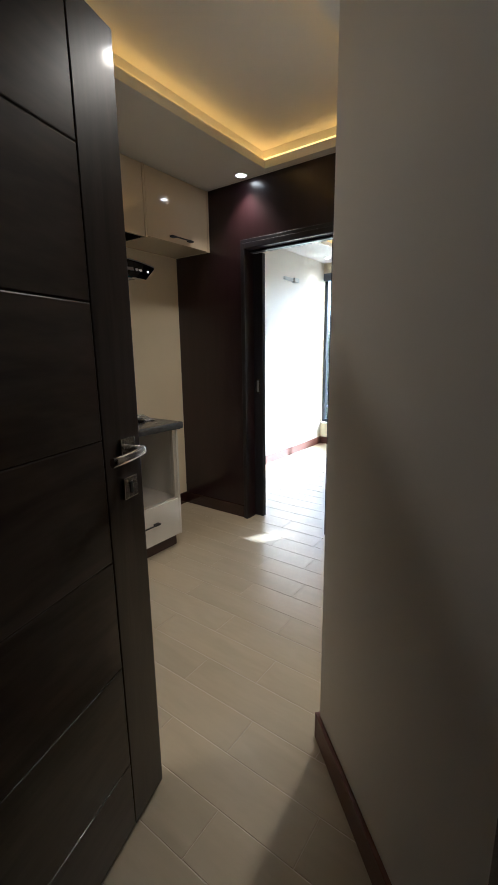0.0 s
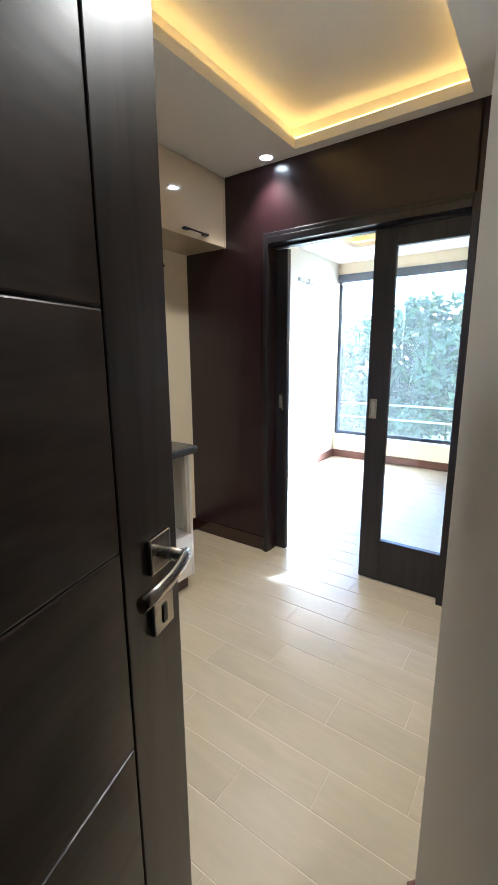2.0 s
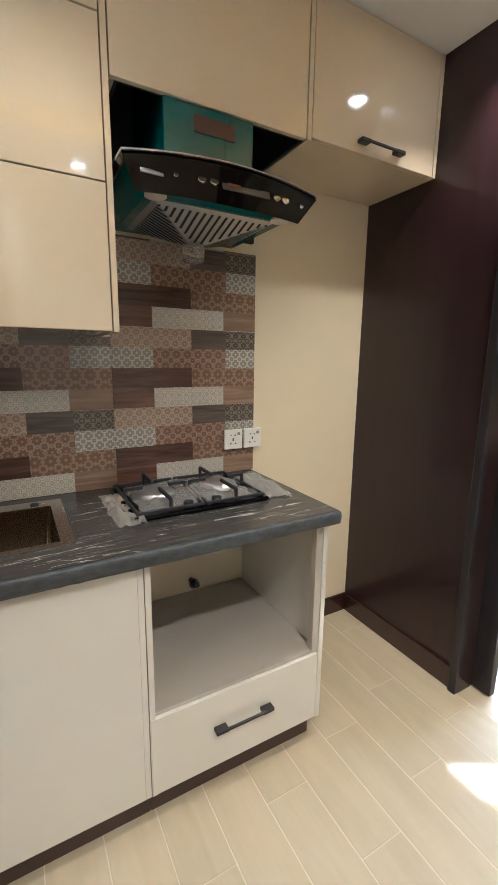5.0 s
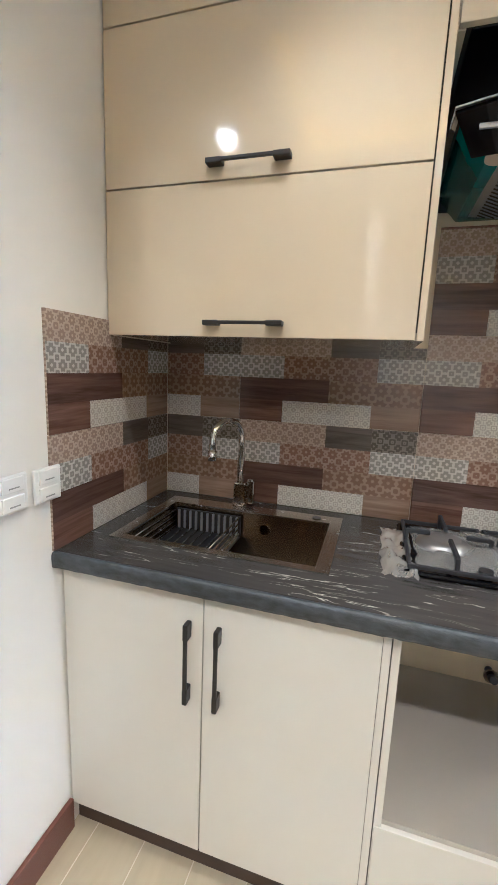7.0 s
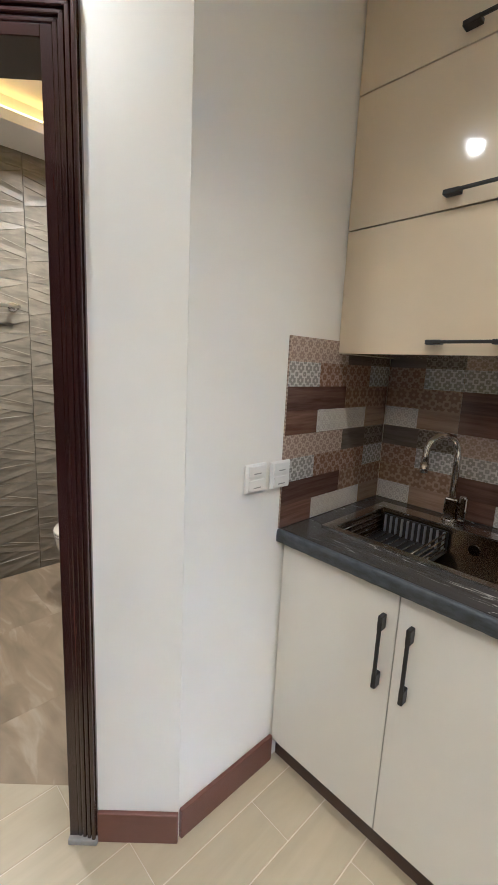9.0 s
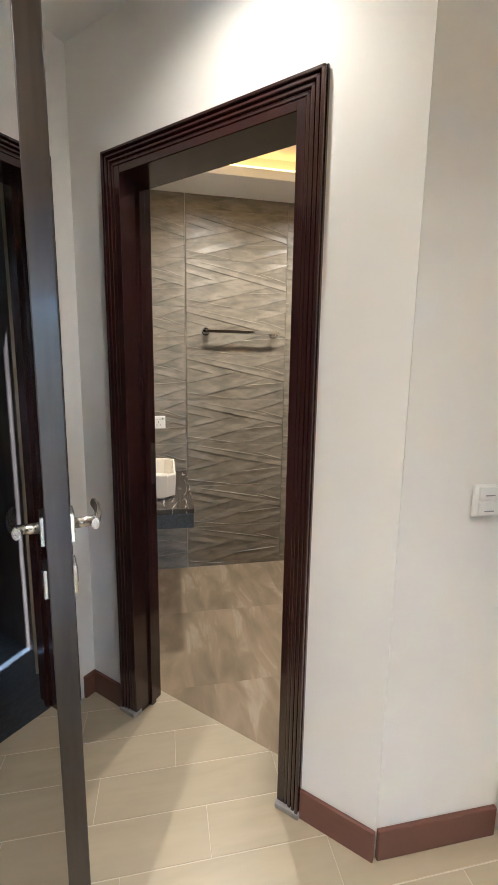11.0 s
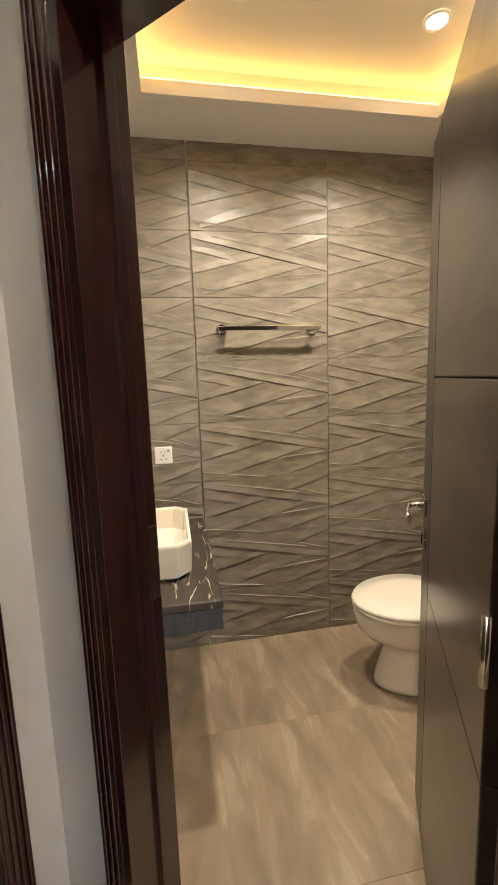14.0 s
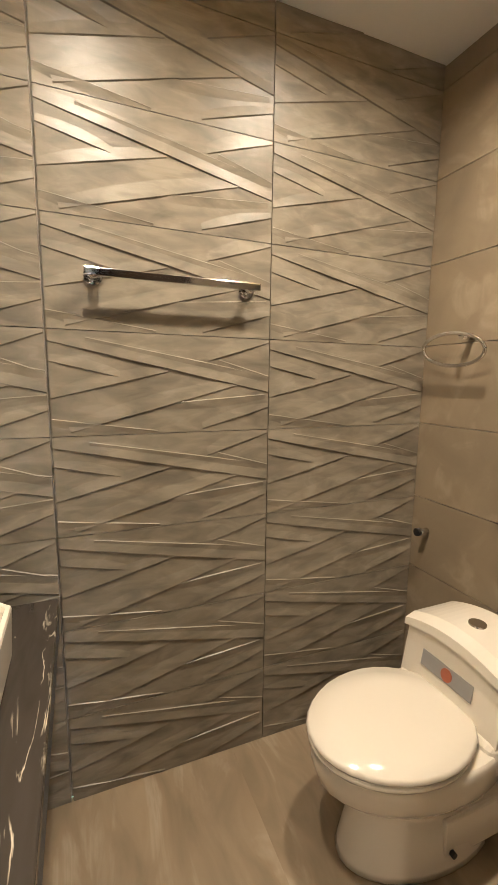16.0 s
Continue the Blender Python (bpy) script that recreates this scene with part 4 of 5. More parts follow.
def wall_cabinet(x0, x1, z0, z1, splits, label, handles, bottom=True):
    c = thing("wall_cabinet", label, "cabinet", group="kitchen wall cabinets")
    part("side", box(B(), x0, x0 + 0.016, UY + 0.02, 2.198, z0, z1), "gloss_cream", c)
    part("side", box(B(), x1 - 0.016, x1, UY - 0.002, 2.198, z0, z1, 0.001), "gloss_cream", c)
    if bottom:
        part("bottom", box(B(), x0 + 0.016, x1 - 0.016, UY + 0.018, 2.198, z0 + 0.002, z0 + 0.02), "gloss_cream", c)
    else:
        # open underside: inner faces coloured near-black for the shade up inside
        part("back", box(B(), x0 + 0.016, x1 - 0.016, 2.18, 2.198, z0 - 0.24, z1), "dark_cavity", c, "back panel coloured black for the unlit cavity")
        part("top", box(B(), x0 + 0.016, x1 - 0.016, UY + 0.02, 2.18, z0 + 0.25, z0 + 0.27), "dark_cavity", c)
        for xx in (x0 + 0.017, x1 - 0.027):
            part("shade_lining", box(B(), xx, xx + 0.01, UY + 0.022, 2.18, z0 + 0.003, z0 + 0.25), "dark_cavity", c)
        part("shade_lining", box(B(), x0 + 0.03, x1 - 0.03, UY + 0.021, UY + 0.026, z0 + 0.003, z0 + 0.25), "dark_cavity", c)
    # dark sheet behind the doors stands in for shade in their gaps
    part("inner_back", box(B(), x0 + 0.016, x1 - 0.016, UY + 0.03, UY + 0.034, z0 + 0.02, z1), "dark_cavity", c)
    zs = [z0, *splits, z1]
    for i, (a, b) in enumerate(zip(zs, zs[1:])):
        d = part("door", box(B(), x0 + 0.002, x1 - 0.019, UY, UY + 0.018, a + 0.002, b - 0.002, 0.0015), "gloss_cream", c)
        if handles:
            hx, hl = handles
            bow_handle(d, (hx, UY, a + 0.036), hl, "x")


wall_cabinet(0.274, 1.12, 1.436, 2.498, (1.817, 2.196), "glossy cream wall cabinet with three lift-up doors", (0.683, 0.212))
wall_cabinet(1.122, 1.76, 2.066, 2.498, (), "glossy cream cabinet above the cooker hood", None, False)
wall_cabinet(1.762, 2.37, 2.076, 2.498, (), "glossy cream corner wall cabinet with black handle", (2.063, 0.212))

# cooker hood
hood = thing("cooker_hood", "teal film-covered cooker hood with black glass front", "cooker hood", pose(1.425, 2.19, 0))
bm = B()
fr = []
for k in range(13):
    u = -0.3 + 0.6 * k / 12
    fr.append((u, 0.04 * (1 - (u / 0.3) ** 2)))
loft(bm, [[(u, -0.43 - b, 1.866 + b * 0.3), (u, -0.436 - b, 1.858 + b * 0.3), (u * 0.86, -0.4 - b * 0.7, 1.792), (u * 0.86, -0.39 - b * 0.7, 1.8)] for u, b in fr], smooth=False)
part("front_glass", bm, "black_glass", hood, "curved black glass control panel")
bm = B()
loft(bm, [[(u, -0.439 - b, 1.866 + b * 0.3), (u, -0.43 - b, 1.874 + b * 0.3), (u, -0.36, 1.876), (u, -0.36, 1.868)] for u, b in fr], smooth=False)
part("trim", bm, "filter_steel", hood, "steel trim along the glass")
for s in (-1, 1):
    bm = loft(B(), [[(s * 0.3, -0.432, 1.872), (s * 0.292, -0.42, 1.852), (s * 0.286, -0.42, 1.852), (s * 0.294, -0.432, 1.872)], [(s * 0.3, -0.02, 1.862), (s * 0.292, -0.02, 1.842), (s * 0.286, -0.02, 1.842), (s * 0.294, -0.02, 1.862)]], smooth=False)
    part("side_glass", bm, "black_glass", hood)
bm = loft(B(), [[(-0.225, -0.372, 1.797), (0.225, -0.372, 1.797), (0.225, 0, 1.797), (-0.225, 0, 1.797)], [(-0.285, -0.40, 1.864), (0.285, -0.40, 1.864), (0.285, 0, 1.864), (-0.285, 0, 1.864)]], smooth=False)
part("canopy", bm, "teal_film", hood, "teal protective film on the canopy")
part("duct_cover", box(B(), -0.16, 0.125, -0.34, -0.02, 1.85, 2.29, 0.006), "teal_film", hood, "teal film-covered duct cover")
part("duct_label", box(B(), -0.07, 0.06, -0.343, -0.339, 2.0, 2.045, 0.001), "brown_label", hood, "dark brown sticker")
part("film_seam", box(B(), 0.03, 0.036, -0.3415, -0.339, 1.87, 2.28, 0.001), "teal_film", hood)
# triangular louvred filter pyramid
apex = Vector((-0.02, -0.2, 1.722))
base = [Vector((-0.2, -0.36, 1.798)), Vector((0.2, -0.36, 1.798)), Vector((0.2, -0.04, 1.796)), Vector((-0.2, -0.04, 1.796))]
for a, b in ((0, 1), (1, 2), (2, 3), (3, 0)):
    A, Bv = base[a], base[b]
    nrm = (Bv - A).cross(apex - A).normalized()
    if nrm.z > 0:
        nrm = -nrm
    bm = B()
    vs = [bm.verts.new(v) for v in (A, Bv, apex, A - nrm * 0.012, Bv - nrm * 0.012, apex - nrm * 0.012)]
    for q in ((0, 1, 2), (5, 4, 3), (0, 3, 4, 1), (1, 4, 5, 2), (2, 5, 3, 0)):
        bm.faces.new([vs[i] for i in q])
    part("filter", bm, "filter_steel", hood, "slotted steel filter")
    # slots are flat faces coloured dark in place of shaded openings
    for k in range(1, 17):
        bm = B()
        u = k / 17
        p = A.lerp(Bv, u)
        down = apex - A.lerp(Bv, 0.5)
        q = p + down * 0.1
        e = p + down * max(0.14, 0.9 * (1 - abs(2 * u - 1)))
        w = (Bv - A).normalized() * 0.0045
        c = [bm.verts.new(v + nrm * 0.0015) for v in (q - w, q + w, e + w, e - w)]
        bm.faces.new(c)
        part("slot", bm, "dark_cavity", hood)
cup = loft(B(), [[(apex.x + r * math.cos(k * math.tau / 20), apex.y + r * math.sin(k * math.tau / 20), z) for k in range(20)] for r, z in ((0.036, 1.742), (0.038, 1.71), (0.034, 1.682), (0.02, 1.678))])
part("oil_cup", cup, "plastic_film", hood, "clear plastic oil cup")


def on_glass(u, w, h, name, mat, rnd=False, drop=0.0):
    b = 0.04 * (1 - (u / 0.3) ** 2)
    y, z = -0.4195 - b * 0.85, 1.828 + b * 0.15 - drop
    m = pose(u, y, z, 65, 0, 0)
    bm = disc(B(), (0, 0, 0.003), w / 2, "z", 0.006, 16) if rnd else box(B(), -w / 2, w / 2, -h / 2, h / 2, -0.001, 0.004, 0.001)
    part(name, bm, mat, hood, m=m)


for u in (-0.095, -0.06, 0.145, 0.178):
    on_glass(u, 0.024, 0, "button", "chrome", True)
for u in (-0.165, 0.245):
    on_glass(u, 0.014, 0, "button", "chrome", True)
on_glass(0.04, 0.15, 0.03, "display", "display_dark")
on_glass(0.0, 0.04, 0.014, "display_mark", "red_label", drop=-0.004)
on_glass(0.08, 0.04, 0.014, "display_mark", "red_label", drop=-0.004)
on_glass(-0.225, 0.06, 0.012, "maker_mark", "filter_steel")
for x in (-0.2, 0.2):
    part("hood_lamp", disc(B(), (x, -0.38, 1.797), 0.03, "z", 0.006), "carcass_board", hood, "round hood lamp, unlit")


def plate(name, m, label, rockers):
    """A square wall plate; local x across, z up, -y out."""
    s = thing(name, label, "socket" if not rockers else "switch", m, group=name + "s by the worktop")
    part("plate", box(B(), -0.043, 0.043, -0.009, 0.0, -0.043, 0.043, 0.004), "socket_white", s)
    if rockers:
        for z in (-0.021, 0.021):
            part("rocker", box(B(), -0.03, 0.03, -0.0125, -0.008, z - 0.017, z + 0.017, 0.002), "socket_white", s)
            part("line", box(B(), -0.012, 0.016, -0.0135, -0.012, z - 0.008, z - 0.005), "grey_label", s)
    else:
        for x, z, w, h in ((-0.012, 0.018, 0.005, 0.005), (0.008, 0.018, 0.005, 0.005), (-0.002, 0.0, 0.005, 0.012), (-0.014, -0.018, 0.007, 0.005), (0.01, -0.018, 0.007, 0.005)):
            part("hole", box(B(), x - w / 2, x + w / 2, -0.0105, -0.008, z - h / 2, z + h / 2), "black_plastic", s)
        part("switch", disc(B(), (0.025, -0.01, 0.024), 0.007, "y", 0.003), "grey_label", s)


plate("wall_socket", pose(1.657, 2.19, 1.027), "white square power socket on the patterned tiles", False)
plate("wall_socket", pose(1.752, 2.19, 1.027), "white square power socket at the tile edge", False)
plate("light_switch", pose(0.276, 1.472, 1.066, 0, 0, 90), "white double rocker light switch", True)
plate("light_switch", pose(0.276, 1.577, 1.062, 0, 0, 90), "white double rocker light switch beside tiles", True)
plate("bathroom_socket", pose(-1.685, 0.61, 1.052, 0, 0, 90), "white square socket on the grey tiles", False)

# ---------- bathroom things ----------
van = thing("vanity_top", "brown-black marble vanity slab with cream veins", "vanity")
part("slab", box(B(), -1.678, -0.832, 0.152, 0.789, 0.69, 0.717, 0.004), "vanity_marble", van)
part("front_apron", box(B(), -0.858, -0.834, 0.152, 0.787, 0.615, 0.689, 0.003), "marble_edge", van, "rough grey-blue stone edge")
part("side_apron", box(B(), -1.678, -0.859, 0.765, 0.787, 0.615, 0.689, 0.003), "marble_edge", van)


def octo(x0, x1, y0, y1, c, z):
    return [(x0 + c, y0, z), (x1 - c, y0, z), (x1, y0 + c, z), (x1, y1 - c, z), (x1 - c, y1, z), (x0 + c, y1, z), (x0, y1 - c, z), (x0, y0 + c, z)]


basin = thing("wash_basin", "white ceramic counter basin with cut corners", "basin")
bx = (-1.46, -0.995, 0.27, 0.70)


def inset(d):
    return (bx[0] + d, bx[1] - d, bx[2] + d, bx[3] - d)


bm = loft(B(), [octo(*inset(0.02), 0.04, 0.717), octo(*inset(0.0), 0.048, 0.73), octo(*inset(-0.006), 0.048, 0.842), octo(*inset(-0.004), 0.048, 0.85), octo(*inset(0.006), 0.046, 0.85),
                octo(*inset(0.01), 0.046, 0.842), octo(*inset(0.022), 0.042, 0.76), octo(*inset(0.06), 0.035, 0.742)], smooth=False)
part("bowl", bm, "ceramic", basin)
part("waste", loft(B(), [[(-1.22 + r * math.cos(k * math.tau / 24), 0.53 + r * math.sin(k * math.tau / 24), z) for k in range(24)] for r, z in ((0.03, 0.743), (0.032, 0.75), (0.02, 0.755))]), "brushed_steel", basin, "steel pop-up waste")
btap = thing("basin_tap", "chrome basin mixer tap", "tap", pose(-1.38, 0.21, 0.717))
part("body", tube(B(), [(0, 0, 0), (0, 0, 0.22)], 0.022, 16), "chrome", btap)
part("spout", box(B(), -0.014, 0.014, 0.0, 0.23, 0.165, 0.185, 0.004), "chrome", btap)
part("lever", box(B(), -0.01, 0.01, -0.02, 0.08, 0.235, 0.246, 0.003), "chrome", btap)
mir = thing("bathroom_mirror", "frameless wall mirror above the basin", "mirror")
part("glass", box(B(), -1.6, -0.9, 0.152, 0.157, 1.05, 1.95, 0.001), "mirror_silver", mir)

bar = thing("towel_bar", "flat chrome towel bar on the tiled wall", "towel bar", pose(-1.683, 0, 1.655))
part("bar", box(B(), 0.058, 0.068, 0.9, 1.41, -0.011, 0.011, 0.003), "chrome", bar)
for y in (0.925, 1.385):
    part("bracket", tube(B(), [(0, y, 0), (0.058, y, 0)], 0.014, 14), "chrome", bar)
    part("rose", tube(B(), [(0, y, 0), (0.01, y, 0)], 0.026, 20), "chrome", bar)
ring = thing("towel_ring", "slim brass-coloured towel ring on the side wall", "towel ring", pose(-1.47, 2.148, 1.53))
part("post", tube(B(), [(0, 0, 0), (0, -0.05, 0)], 0.012, 12), "chrome", ring)
part("ring", tube(B(), [(0.13 * math.cos(a) - 0.03, -0.055 - 0.02 * math.sin(a), -0.045 + 0.055 * math.sin(a)) for a in [k * math.tau / 36 for k in range(37)]], 0.007, 8, cap=False), "chrome", ring)
knob = thing("stop_valve", "small dark stop valve on the tiled wall", "valve", pose(-1.6, 2.148, 0.78))
part("stem", tube(B(), [(0, 0, 0), (0, -0.04, 0)], 0.012, 12), "chrome", knob)
part("cap", tube(B(), [(0, -0.04, 0), (0, -0.055, 0)], 0.016, 12), "black_plastic", knob)

# toilet facing -y, back to the side wall
wc = thing("toilet", "white one-piece ceramic toilet with closed lid", "toilet", pose(-1.22, 2.12, 0))


def egg(w, y0, y1, z, n=32, cx=0.0):
    """Oval outline, rounder at the front (y0)."""
    cy, ry = (y0 + y1) / 2, (y1 - y0) / 2
    return [(cx + w * math.cos(a) * (1 + 0.06 * math.sin(a)), cy + ry * math.sin(a), z) for a in [k * math.tau / n for k in range(n)]]


bm = loft(B(), [egg(0.15, -0.605, -0.05, 0.0), egg(0.148, -0.60, -0.05, 0.02), egg(0.14, -0.58, -0.05, 0.09), egg(0.134, -0.555, -0.05, 0.16), egg(0.134, -0.55, -0.05, 0.19),
                egg(0.146, -0.58, -0.045, 0.212), egg(0.17, -0.64, -0.04, 0.24), egg(0.188, -0.68, -0.03, 0.28), egg(0.196, -0.697, -0.03, 0.33), egg(0.197, -0.70, -0.03, 0.365), egg(0.19, -0.69, -0.03, 0.376)])
part("bowl", bm, "ceramic", wc)
bm = loft(B(), [egg(0.197, -0.70, -0.22, 0.377), egg(0.2, -0.705, -0.215, 0.386), egg(0.2, -0.705, -0.215, 0.392), egg(0.195, -0.70, -0.22, 0.396)])
part("seat", bm, "ceramic", wc)
bm = loft(B(), [egg(0.199, -0.703, -0.21, 0.398), egg(0.202, -0.708, -0.205, 0.408), egg(0.195, -0.70, -0.215, 0.418), egg(0.12, -0.6, -0.3, 0.423), egg(0.04, -0.5, -0.4, 0.424)])
part("lid", bm, "ceramic", wc, "closed smooth lid")
part("shoulder", box(B(), -0.19, 0.19, -0.27, -0.005, 0.3, 0.40, 0.03, segs=3), "ceramic", wc)
bm = B()
arch = [(-0.18 + 0.36 * k / 16, 0.03 * (1 - (2 * k / 16 - 1) ** 2)) for k in range(17)]
loft(bm, [[(x, -0.25, 0.39), (x, -0.225, 0.545 + a), (x, -0.005, 0.545 + a), (x, -0.005, 0.39)] for x, a in arch], smooth=False)
part("tank", bm, "ceramic", wc)
bm = B()
loft(bm, [[(x * 1.05, -0.24, 0.548 + a), (x * 1.05, -0.236, 0.572 + a * 1.2), (x * 1.05, -0.2, 0.586 + a * 1.4), (x * 1.05, -0.02, 0.586 + a * 1.4), (x * 1.05, 0.0, 0.548 + a)] for x, a in arch], smooth=False)
part("tank_lid", bm, "ceramic", wc)
part("flush_button", tube(B(), [(0.0, -0.13, 0.62), (0.0, -0.13, 0.634)], 0.026, 20), "chrome", wc, "chrome flush button")
part("sticker", box(B(), -0.1, 0.09, -0.0015, 0.0015, -0.026, 0.026, 0.0008), "grey_label", wc, "grey maker's sticker", pose(0, -0.241, 0.485, -9, 0, 0))
part("sticker_mark", disc(B(), (0, -0.002, 0), 0.02, "y", 0.003, 18), "red_label", wc, "", pose(0, -0.242, 0.485, -9, 0, 0))
part("foot_panel", box(B(), 0.09, 0.142, -0.36, -0.06, 0.03, 0.17, 0.008), "ceramic", wc)
part("bolt_cap", disc(B(), (0.145, -0.33, 0.06), 0.009, "x", 0.02, 10), "black_plastic", wc)
part("bolt_cap", disc(B(), (-0.145, -0.33, 0.06), 0.009, "x", 0.02, 10), "black_plastic", wc)

vent = thing("extractor_vent", "square grey ceiling extractor grille", "vent", pose(-0.905, 1.23, 2.622))
part("frame", box(B(), -0.1, 0.1, -0.12, 0.12, -0.012, 0.002, 0.004), "carcass_board", vent)
for k in range(6):
    part("slat", box(B(), -0.085, 0.085, -0.1 + k * 0.036, -0.085 + k * 0.036, -0.017, -0.011, 0.001), "grey_label", vent)

# ---------- pieces: floors and tiles ----------
floor = thing("floor", "pale oak-look plank tile floor with light joints", "floor", kind="structure")
PW, PL = 0.155, 0.605
pm = mesh_from(box(B(), 0.0016, PW - 0.0016, 0.001, PL - 0.001, -0.008, 0.0, 0.0008, segs=1), "plank", "floor_plank")
cut = {}
CLIP = ((DIAG @ Vector((0, 0.15, 0)), DIAG.to_3x3() @ Vector((0, 1, 0))), (ENTRY @ Vector((0, -0.07, 0)), ENTRY.to_3x3() @ Vector((0, -1, 0))))


def plank(x, y0, y1):
    ln = round(y1 - y0, 3)
    if x < 0.15:
        bm = box(B(), 0.0016, PW - 0.0016, 0.001, ln - 0.001, -0.008, 0.0, 0.0008, segs=1)
        bmesh.ops.translate(bm, verts=bm.verts, vec=(x, y0, 0))
        for pco, pno in CLIP:
            bmesh.ops.bisect_plane(bm, geom=bm.verts[:] + bm.edges[:] + bm.faces[:], plane_co=pco, plane_no=pno, clear_outer=True)
            edges = [e for e in bm.edges if e.is_boundary]
            if edges:
                bmesh.ops.holes_fill(bm, edges=edges)
        if bm.faces:
            bmesh.ops.translate(bm, verts=bm.verts, vec=(-x, -y0, 0))
            ob = new("plank", mesh_from(bm, "plank", "floor_plank"))
            ob.parent = floor
            ob.matrix_local = Matrix.Translation((x, y0, 0.0))
        return
    if abs(ln - PL) < 1e-3:
        me = pm
    else:
        if ln not in cut:
            cut[ln] = mesh_from(box(B(), 0.0016, PW - 0.0016, 0.001, ln - 0.001, -0.008, 0.0, 0.0008, segs=1), "plank", "floor_plank")
        me = cut[ln]
    ob = new("plank", me)
    ob.parent = floor
    ob.matrix_local = Matrix.Translation((x, y0, 0.0))


far = []
for k in range(-5, 34):
    x = 0.035 + PW * k
    ylo, yhi = (-0.65, 2.2) if x < 2.37 else (-1.58, 2.33)
    if x < 0.27:
        # clipped by the slanting wall and the entry
        yhi = 2.2 if x > 0.15 else 1.4
        ylo = max(-0.65, 0.335 - (x + PW / 2 + 0.557) * 0.938 - 0.25)
    y = 1.467 + 0.35 * (k - 2)
    y -= PL * math.ceil((y - ylo) / PL)
    while y < yhi:
        a, b = max(y, ylo), min(y + PL, yhi)
        if b - a > 0.02:
            if x < 3.2:
                plank(x, a, b)
            else:
                far.append((x, a, b))
        y += PL
bm = B()
for x, a, b in far:
    box(bm, x + 0.0012, min(x + PW - 0.0012, 5.31), a + 0.001, b - 0.001, -0.008, 0)
ob = part("far_planks", bm, "floor_plank", floor)
ob["kind"] = "stuff"

bfloor = thing("floor_bathroom", "brown marbled stone tile bathroom floor", "floor", kind="structure")
part("bed", box(B(), -1.7, 0.14, 0.15, 2.17, -0.12, -0.07), "bath_grout", bfloor)
tile_mesh = mesh_from(box(B(), 0.0001, 0.5999, 0.0001, 1.1999, -0.07, -0.004), "floor_tile", "bath_floor_stone")
for i in range(3):
    for j in range(2):
        x, y = -1.7 + i * 0.6, 0.15 + j * 1.2
        if i == 2:
            continue
        ob = new("floor_tile", tile_mesh)
        ob.parent = bfloor
        ob.matrix_local = Matrix.Translation((x, y, 0))
# the last tile is cut along the slanting threshold
bm = B()
poly = [(-0.499, 0.40), (-0.45, 0.43), (0.10, 1.02), (0.1, 1.349), (-0.499, 1.349)]
loft(bm, [[(x, y, -0.07) for x, y in poly], [(x, y, -0.004) for x, y in poly]], smooth=False)
part("floor_tile", bm, "bath_floor_stone", bfloor)
part("floor_tile", box(B(), -0.499, 0.14, 1.351, 2.169, -0.07, -0.004), "bath_floor_stone", bfloor)

# relief tiles on the feature wall; local x across, y out of the wall towards -y, z up
feature = thing("wall_tiling_feature", "grey-brown relief wall tiles with slanting ridges", "wall tiles", kind="structure")
TW, TH = 0.676, 0.302


def ridge_tile(w, seed):
    rnd = random.Random(seed)
    bm = box(B(), 0.0009, w - 0.0009, -0.008, 0.012, 0.001, TH - 0.001)
    # slanting wedges that overlap like split slate: ends, fall of the slope, height
    lines = [(0.0, 0.27, 0.674, 0.128, 1, 0.05, 0.0062), (0.462, 0.226, 0.674, 0.292, 1, 0.04, 0.005), (0.05, 0.012, 0.565, 0.151, 1, 0.045, 0.0055),
             (0.445, 0.012, 0.674, 0.077, 1, 0.03, 0.005), (0.0, 0.11, 0.342, 0.193, 1, 0.035, 0.005), (0.496, 0.23, 0.674, 0.18, -1, 0.03, 0.005),
             (0.1, 0.282, 0.64, 0.187, -1, 0.035, 0.0052), (0.3, 0.09, 0.66, 0.119, -1, 0.028, 0.0045), (0.0, 0.05, 0.3, 0.008, -1, 0.03, 0.005), (0.0, 0.215, 0.2, 0.17, 1, 0.03, 0.0045)]
    for x0, z0, x1, z1, fall, th, high in lines:
        x1 = min(w - 0.002, x1)
        x0 = max(0.002, x0)
        if x1 - x0 < 0.08:
            continue
        p, q = Vector((x0, 0, z0)), Vector((x1, 0, z1))
        d = (q - p).normalized()
        up = Vector((-d.z, 0, d.x)) * fall
        crest, foot, tail = [], [], []
        for k in range(5):
            u = k / 4
            c = p.lerp(q, u)
            t = th * (0.35 + 0.65 * math.sin(math.pi * (0.15 + 0.75 * u)))
            hgt = 0.8 * high * (0.35 + 0.65 * math.sin(math.pi * (0.1 + 0.8 * u))) * (0.85 + 0.3 * rnd.random())
            e = c + up * t
            e.z = min(TH - 0.002, max(0.002, e.z))
            f = c - up * 0.0025
            f.z = min(TH - 0.002, max(0.002, f.z))
            crest.append(bm.verts.new((c.x, -0.008 - hgt, c.z)))
            foot.append(bm.verts.new((f.x, -0.0079, f.z)))
            tail.append(bm.verts.new((min(w - 0.002, max(0.002, e.x)), -0.0079, e.z)))
        for k in range(4):
            for a, b in ((foot, crest), (crest, tail)):
                bm.faces.new((a[k], a[k + 1], b[k + 1], b[k]))
    return mesh_from(bm, "relief_tile", "bath_wall_tile")


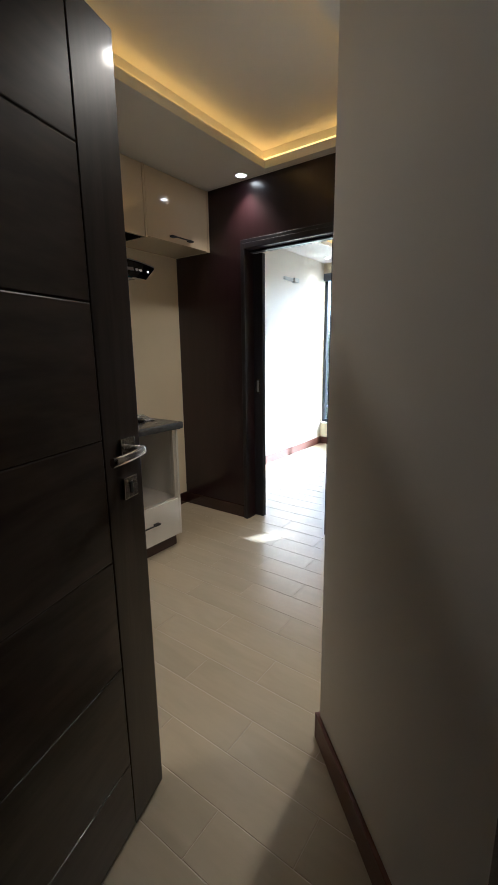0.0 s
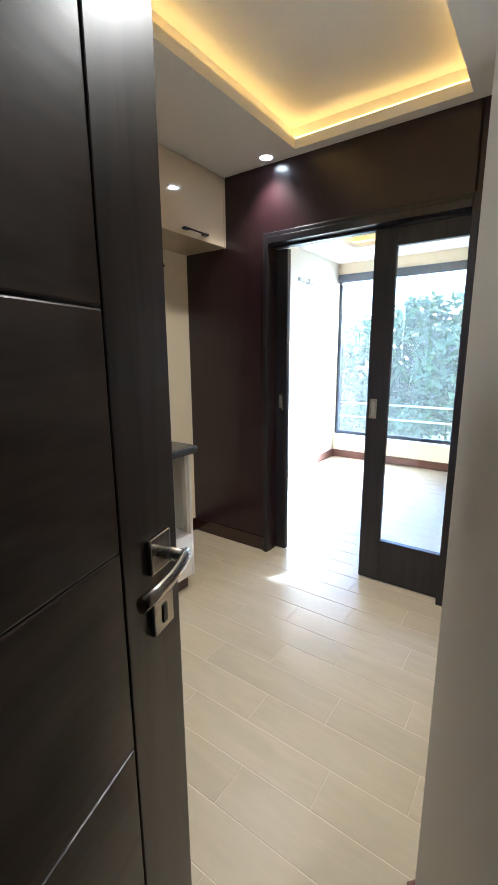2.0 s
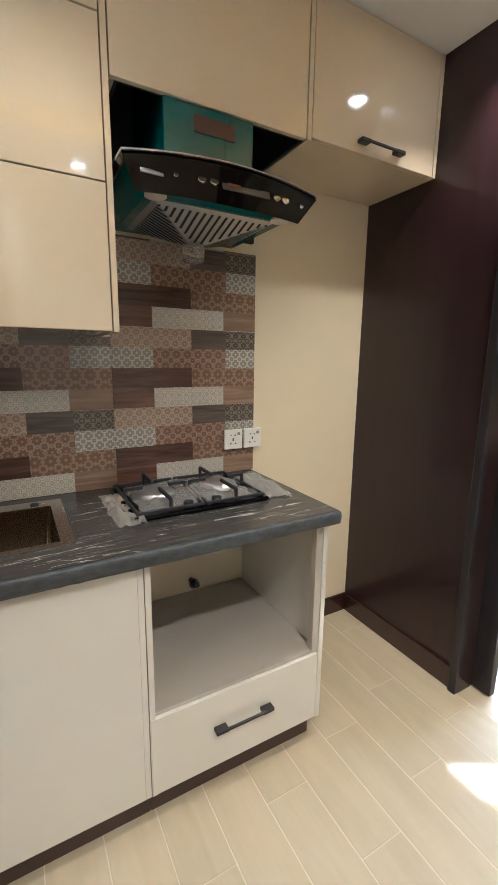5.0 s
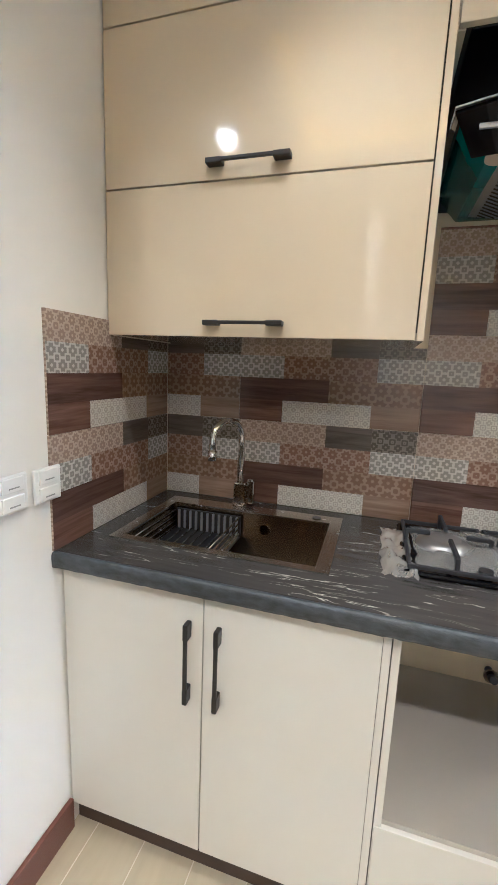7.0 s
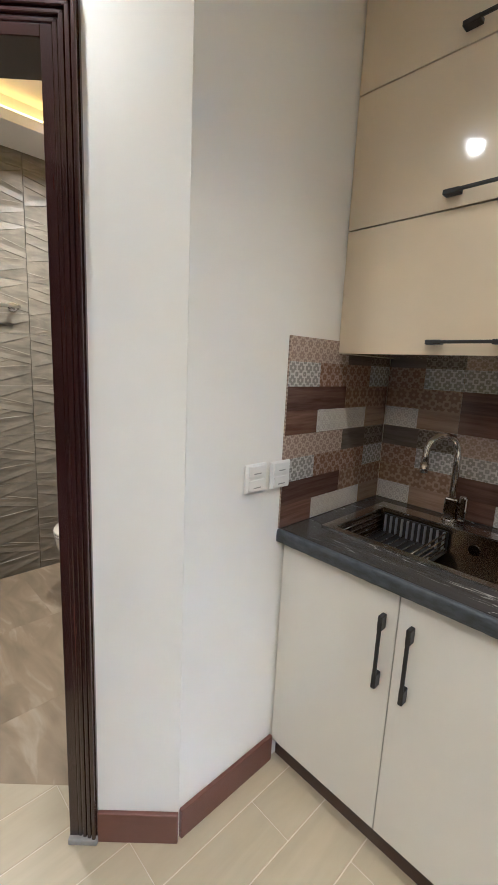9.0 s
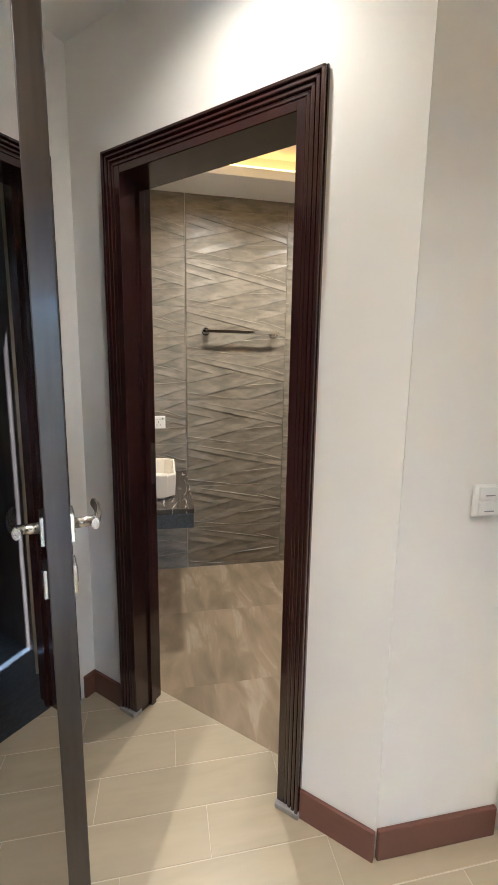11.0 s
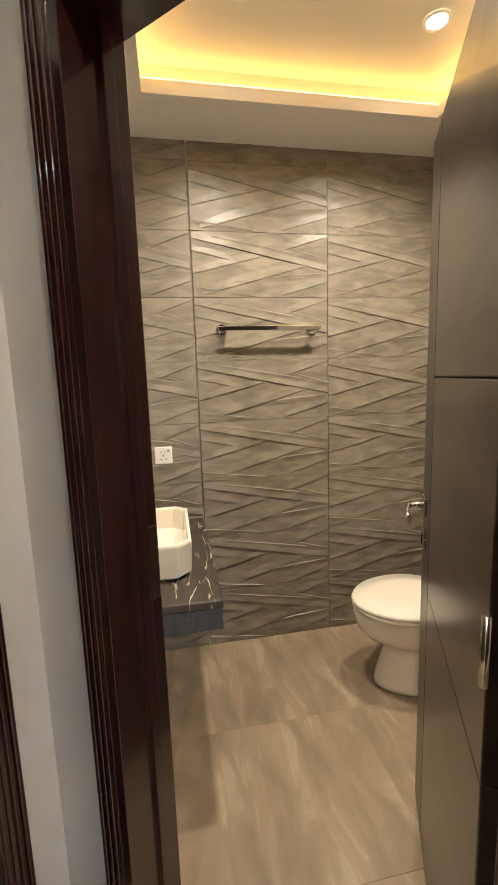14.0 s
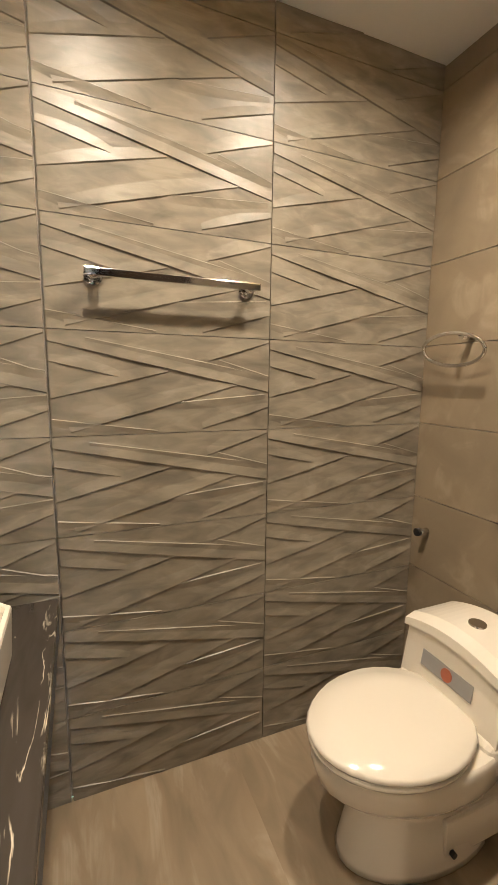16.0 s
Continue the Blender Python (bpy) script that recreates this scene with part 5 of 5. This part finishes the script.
FM = Matrix.Translation((-1.69, 0, 0)) @ Matrix.Rotation(radians(90), 4, "Z")
full, narrow = ridge_tile(TW, 1), ridge_tile(0.64, 2)
for j in range(-1, 9):
    for y, me in ((0.152, narrow), (0.797, full), (1.474, full)):
        z = j * TH
        ob = new("relief_tile", me)
        ob.parent = feature
        ob.matrix_local = FM @ Matrix.Translation((y, 0, z - 0.004 + 0.0))
side = thing("wall_tiling_side", "plain brown glazed wall tiles", "wall tiles", kind="structure")
sm = mesh_from(box(B(), 0.001, 0.599, 0, 0.012, 0.001, 0.301, 0.001, segs=1), "wall_tile", "bath_side_tile")
for j in range(-1, 9):
    for i in range(3):
        ob = new("wall_tile", sm)
        ob.parent = side
        ob.matrix_local = Matrix.Translation((-1.69 + i * 0.6, 2.152, j * 0.302))

# patchwork splashback: one printed tile is 0.6 x 0.3
PATCH = ((3, ((0, 0.31, "print_beige"), (0.31, 0.46, "print_greywood"), (0.46, 0.6, "print_dark"))),
         (2, ((0, 0.155, "print_lattice"), (0.155, 0.46, "print_brown"), (0.46, 0.6, "print_lattice"))),
         (1, ((0, 0.31, "print_darkwood"), (0.31, 0.6, "print_terracotta"))),
         (0, ((0, 0.155, "print_brownwood"), (0.155, 0.45, "print_white"), (0.45, 0.6, "print_tanwood"))))
PN = [n for _, row in PATCH for _, _, n in row]


def patch_tile(u0, u1, v0, v1):
    """The part of the printed tile between u0, u1 and v0, v1; local x across, z up, -y out."""
    bm = B()
    box(bm, u0 + 0.0007, u1 - 0.0007, -0.006, 0.0, v0 + 0.0007, v1 - 0.0007)
    for row, cells in PATCH:
        for a, b, nme in cells:
            x0, x1, z0, z1 = max(a, u0 + 0.0007), min(b, u1 - 0.0007), max(row * 0.075, v0 + 0.0007), min(row * 0.075 + 0.075, v1 - 0.0007)
            if x1 - x0 < 0.002 or z1 - z0 < 0.002:
                continue
            f = bm.faces.new([bm.verts.new(c) for c in ((x0, -0.0064, z0), (x1, -0.0064, z0), (x1, -0.0064, z1), (x0, -0.0064, z1))])
            f.material_index = PN.index(nme)
    me = bpy.data.meshes.new("patchwork_tile")
    bm.to_mesh(me)
    bm.free()
    for k in PN:
        me.materials.append(MATS[k])
    return me


splash = thing("splashback", "glazed patchwork-print splashback tiles in browns and white", "wall tiles", kind="structure")
Z0 = 0.881
ZJ = 1.179
rows_z = [(ZJ - 0.3, Z0 - (ZJ - 0.3), 0.3), (ZJ, 0, 0.3), (ZJ + 0.3, 0, 0.3)]
cache = {}


def lay(m, x_at, u0, u1, z_at, v0, v1):
    key = (u0, u1, v0, v1)
    if key not in cache:
        cache[key] = patch_tile(*key)
    ob = new("patchwork_tile", cache[key])
    ob.parent = splash
    ob.matrix_local = m @ Matrix.Translation((x_at, 0, z_at))


BACK = Matrix.Translation((0, 2.199, 0))
for x_at, u0, u1, top in ((1.164, 0, 0.598, 1.786), (0.564, 0, 0.6, 1.44), (-0.036, 0.316, 0.6, 1.44)):
    for z_at, v0, v1 in rows_z + [(ZJ + 0.6, 0, 0.3)]:
        v1 = min(v1, top - z_at)
        if v1 - v0 > 0.004:
            lay(BACK, x_at, round(u0, 3), round(u1, 3), z_at, round(v0, 3), round(v1, 3))
LEFT = Matrix.Translation((0.273, 0, 0)) @ Matrix.Rotation(radians(90), 4, "Z")
for z_at, v0, v1 in rows_z:
    v1 = min(v1, 1.482 - z_at)
    if v1 - v0 > 0.004:
        lay(LEFT, 1.592, 0, 0.6, z_at, round(v0, 3), round(v1, 3))
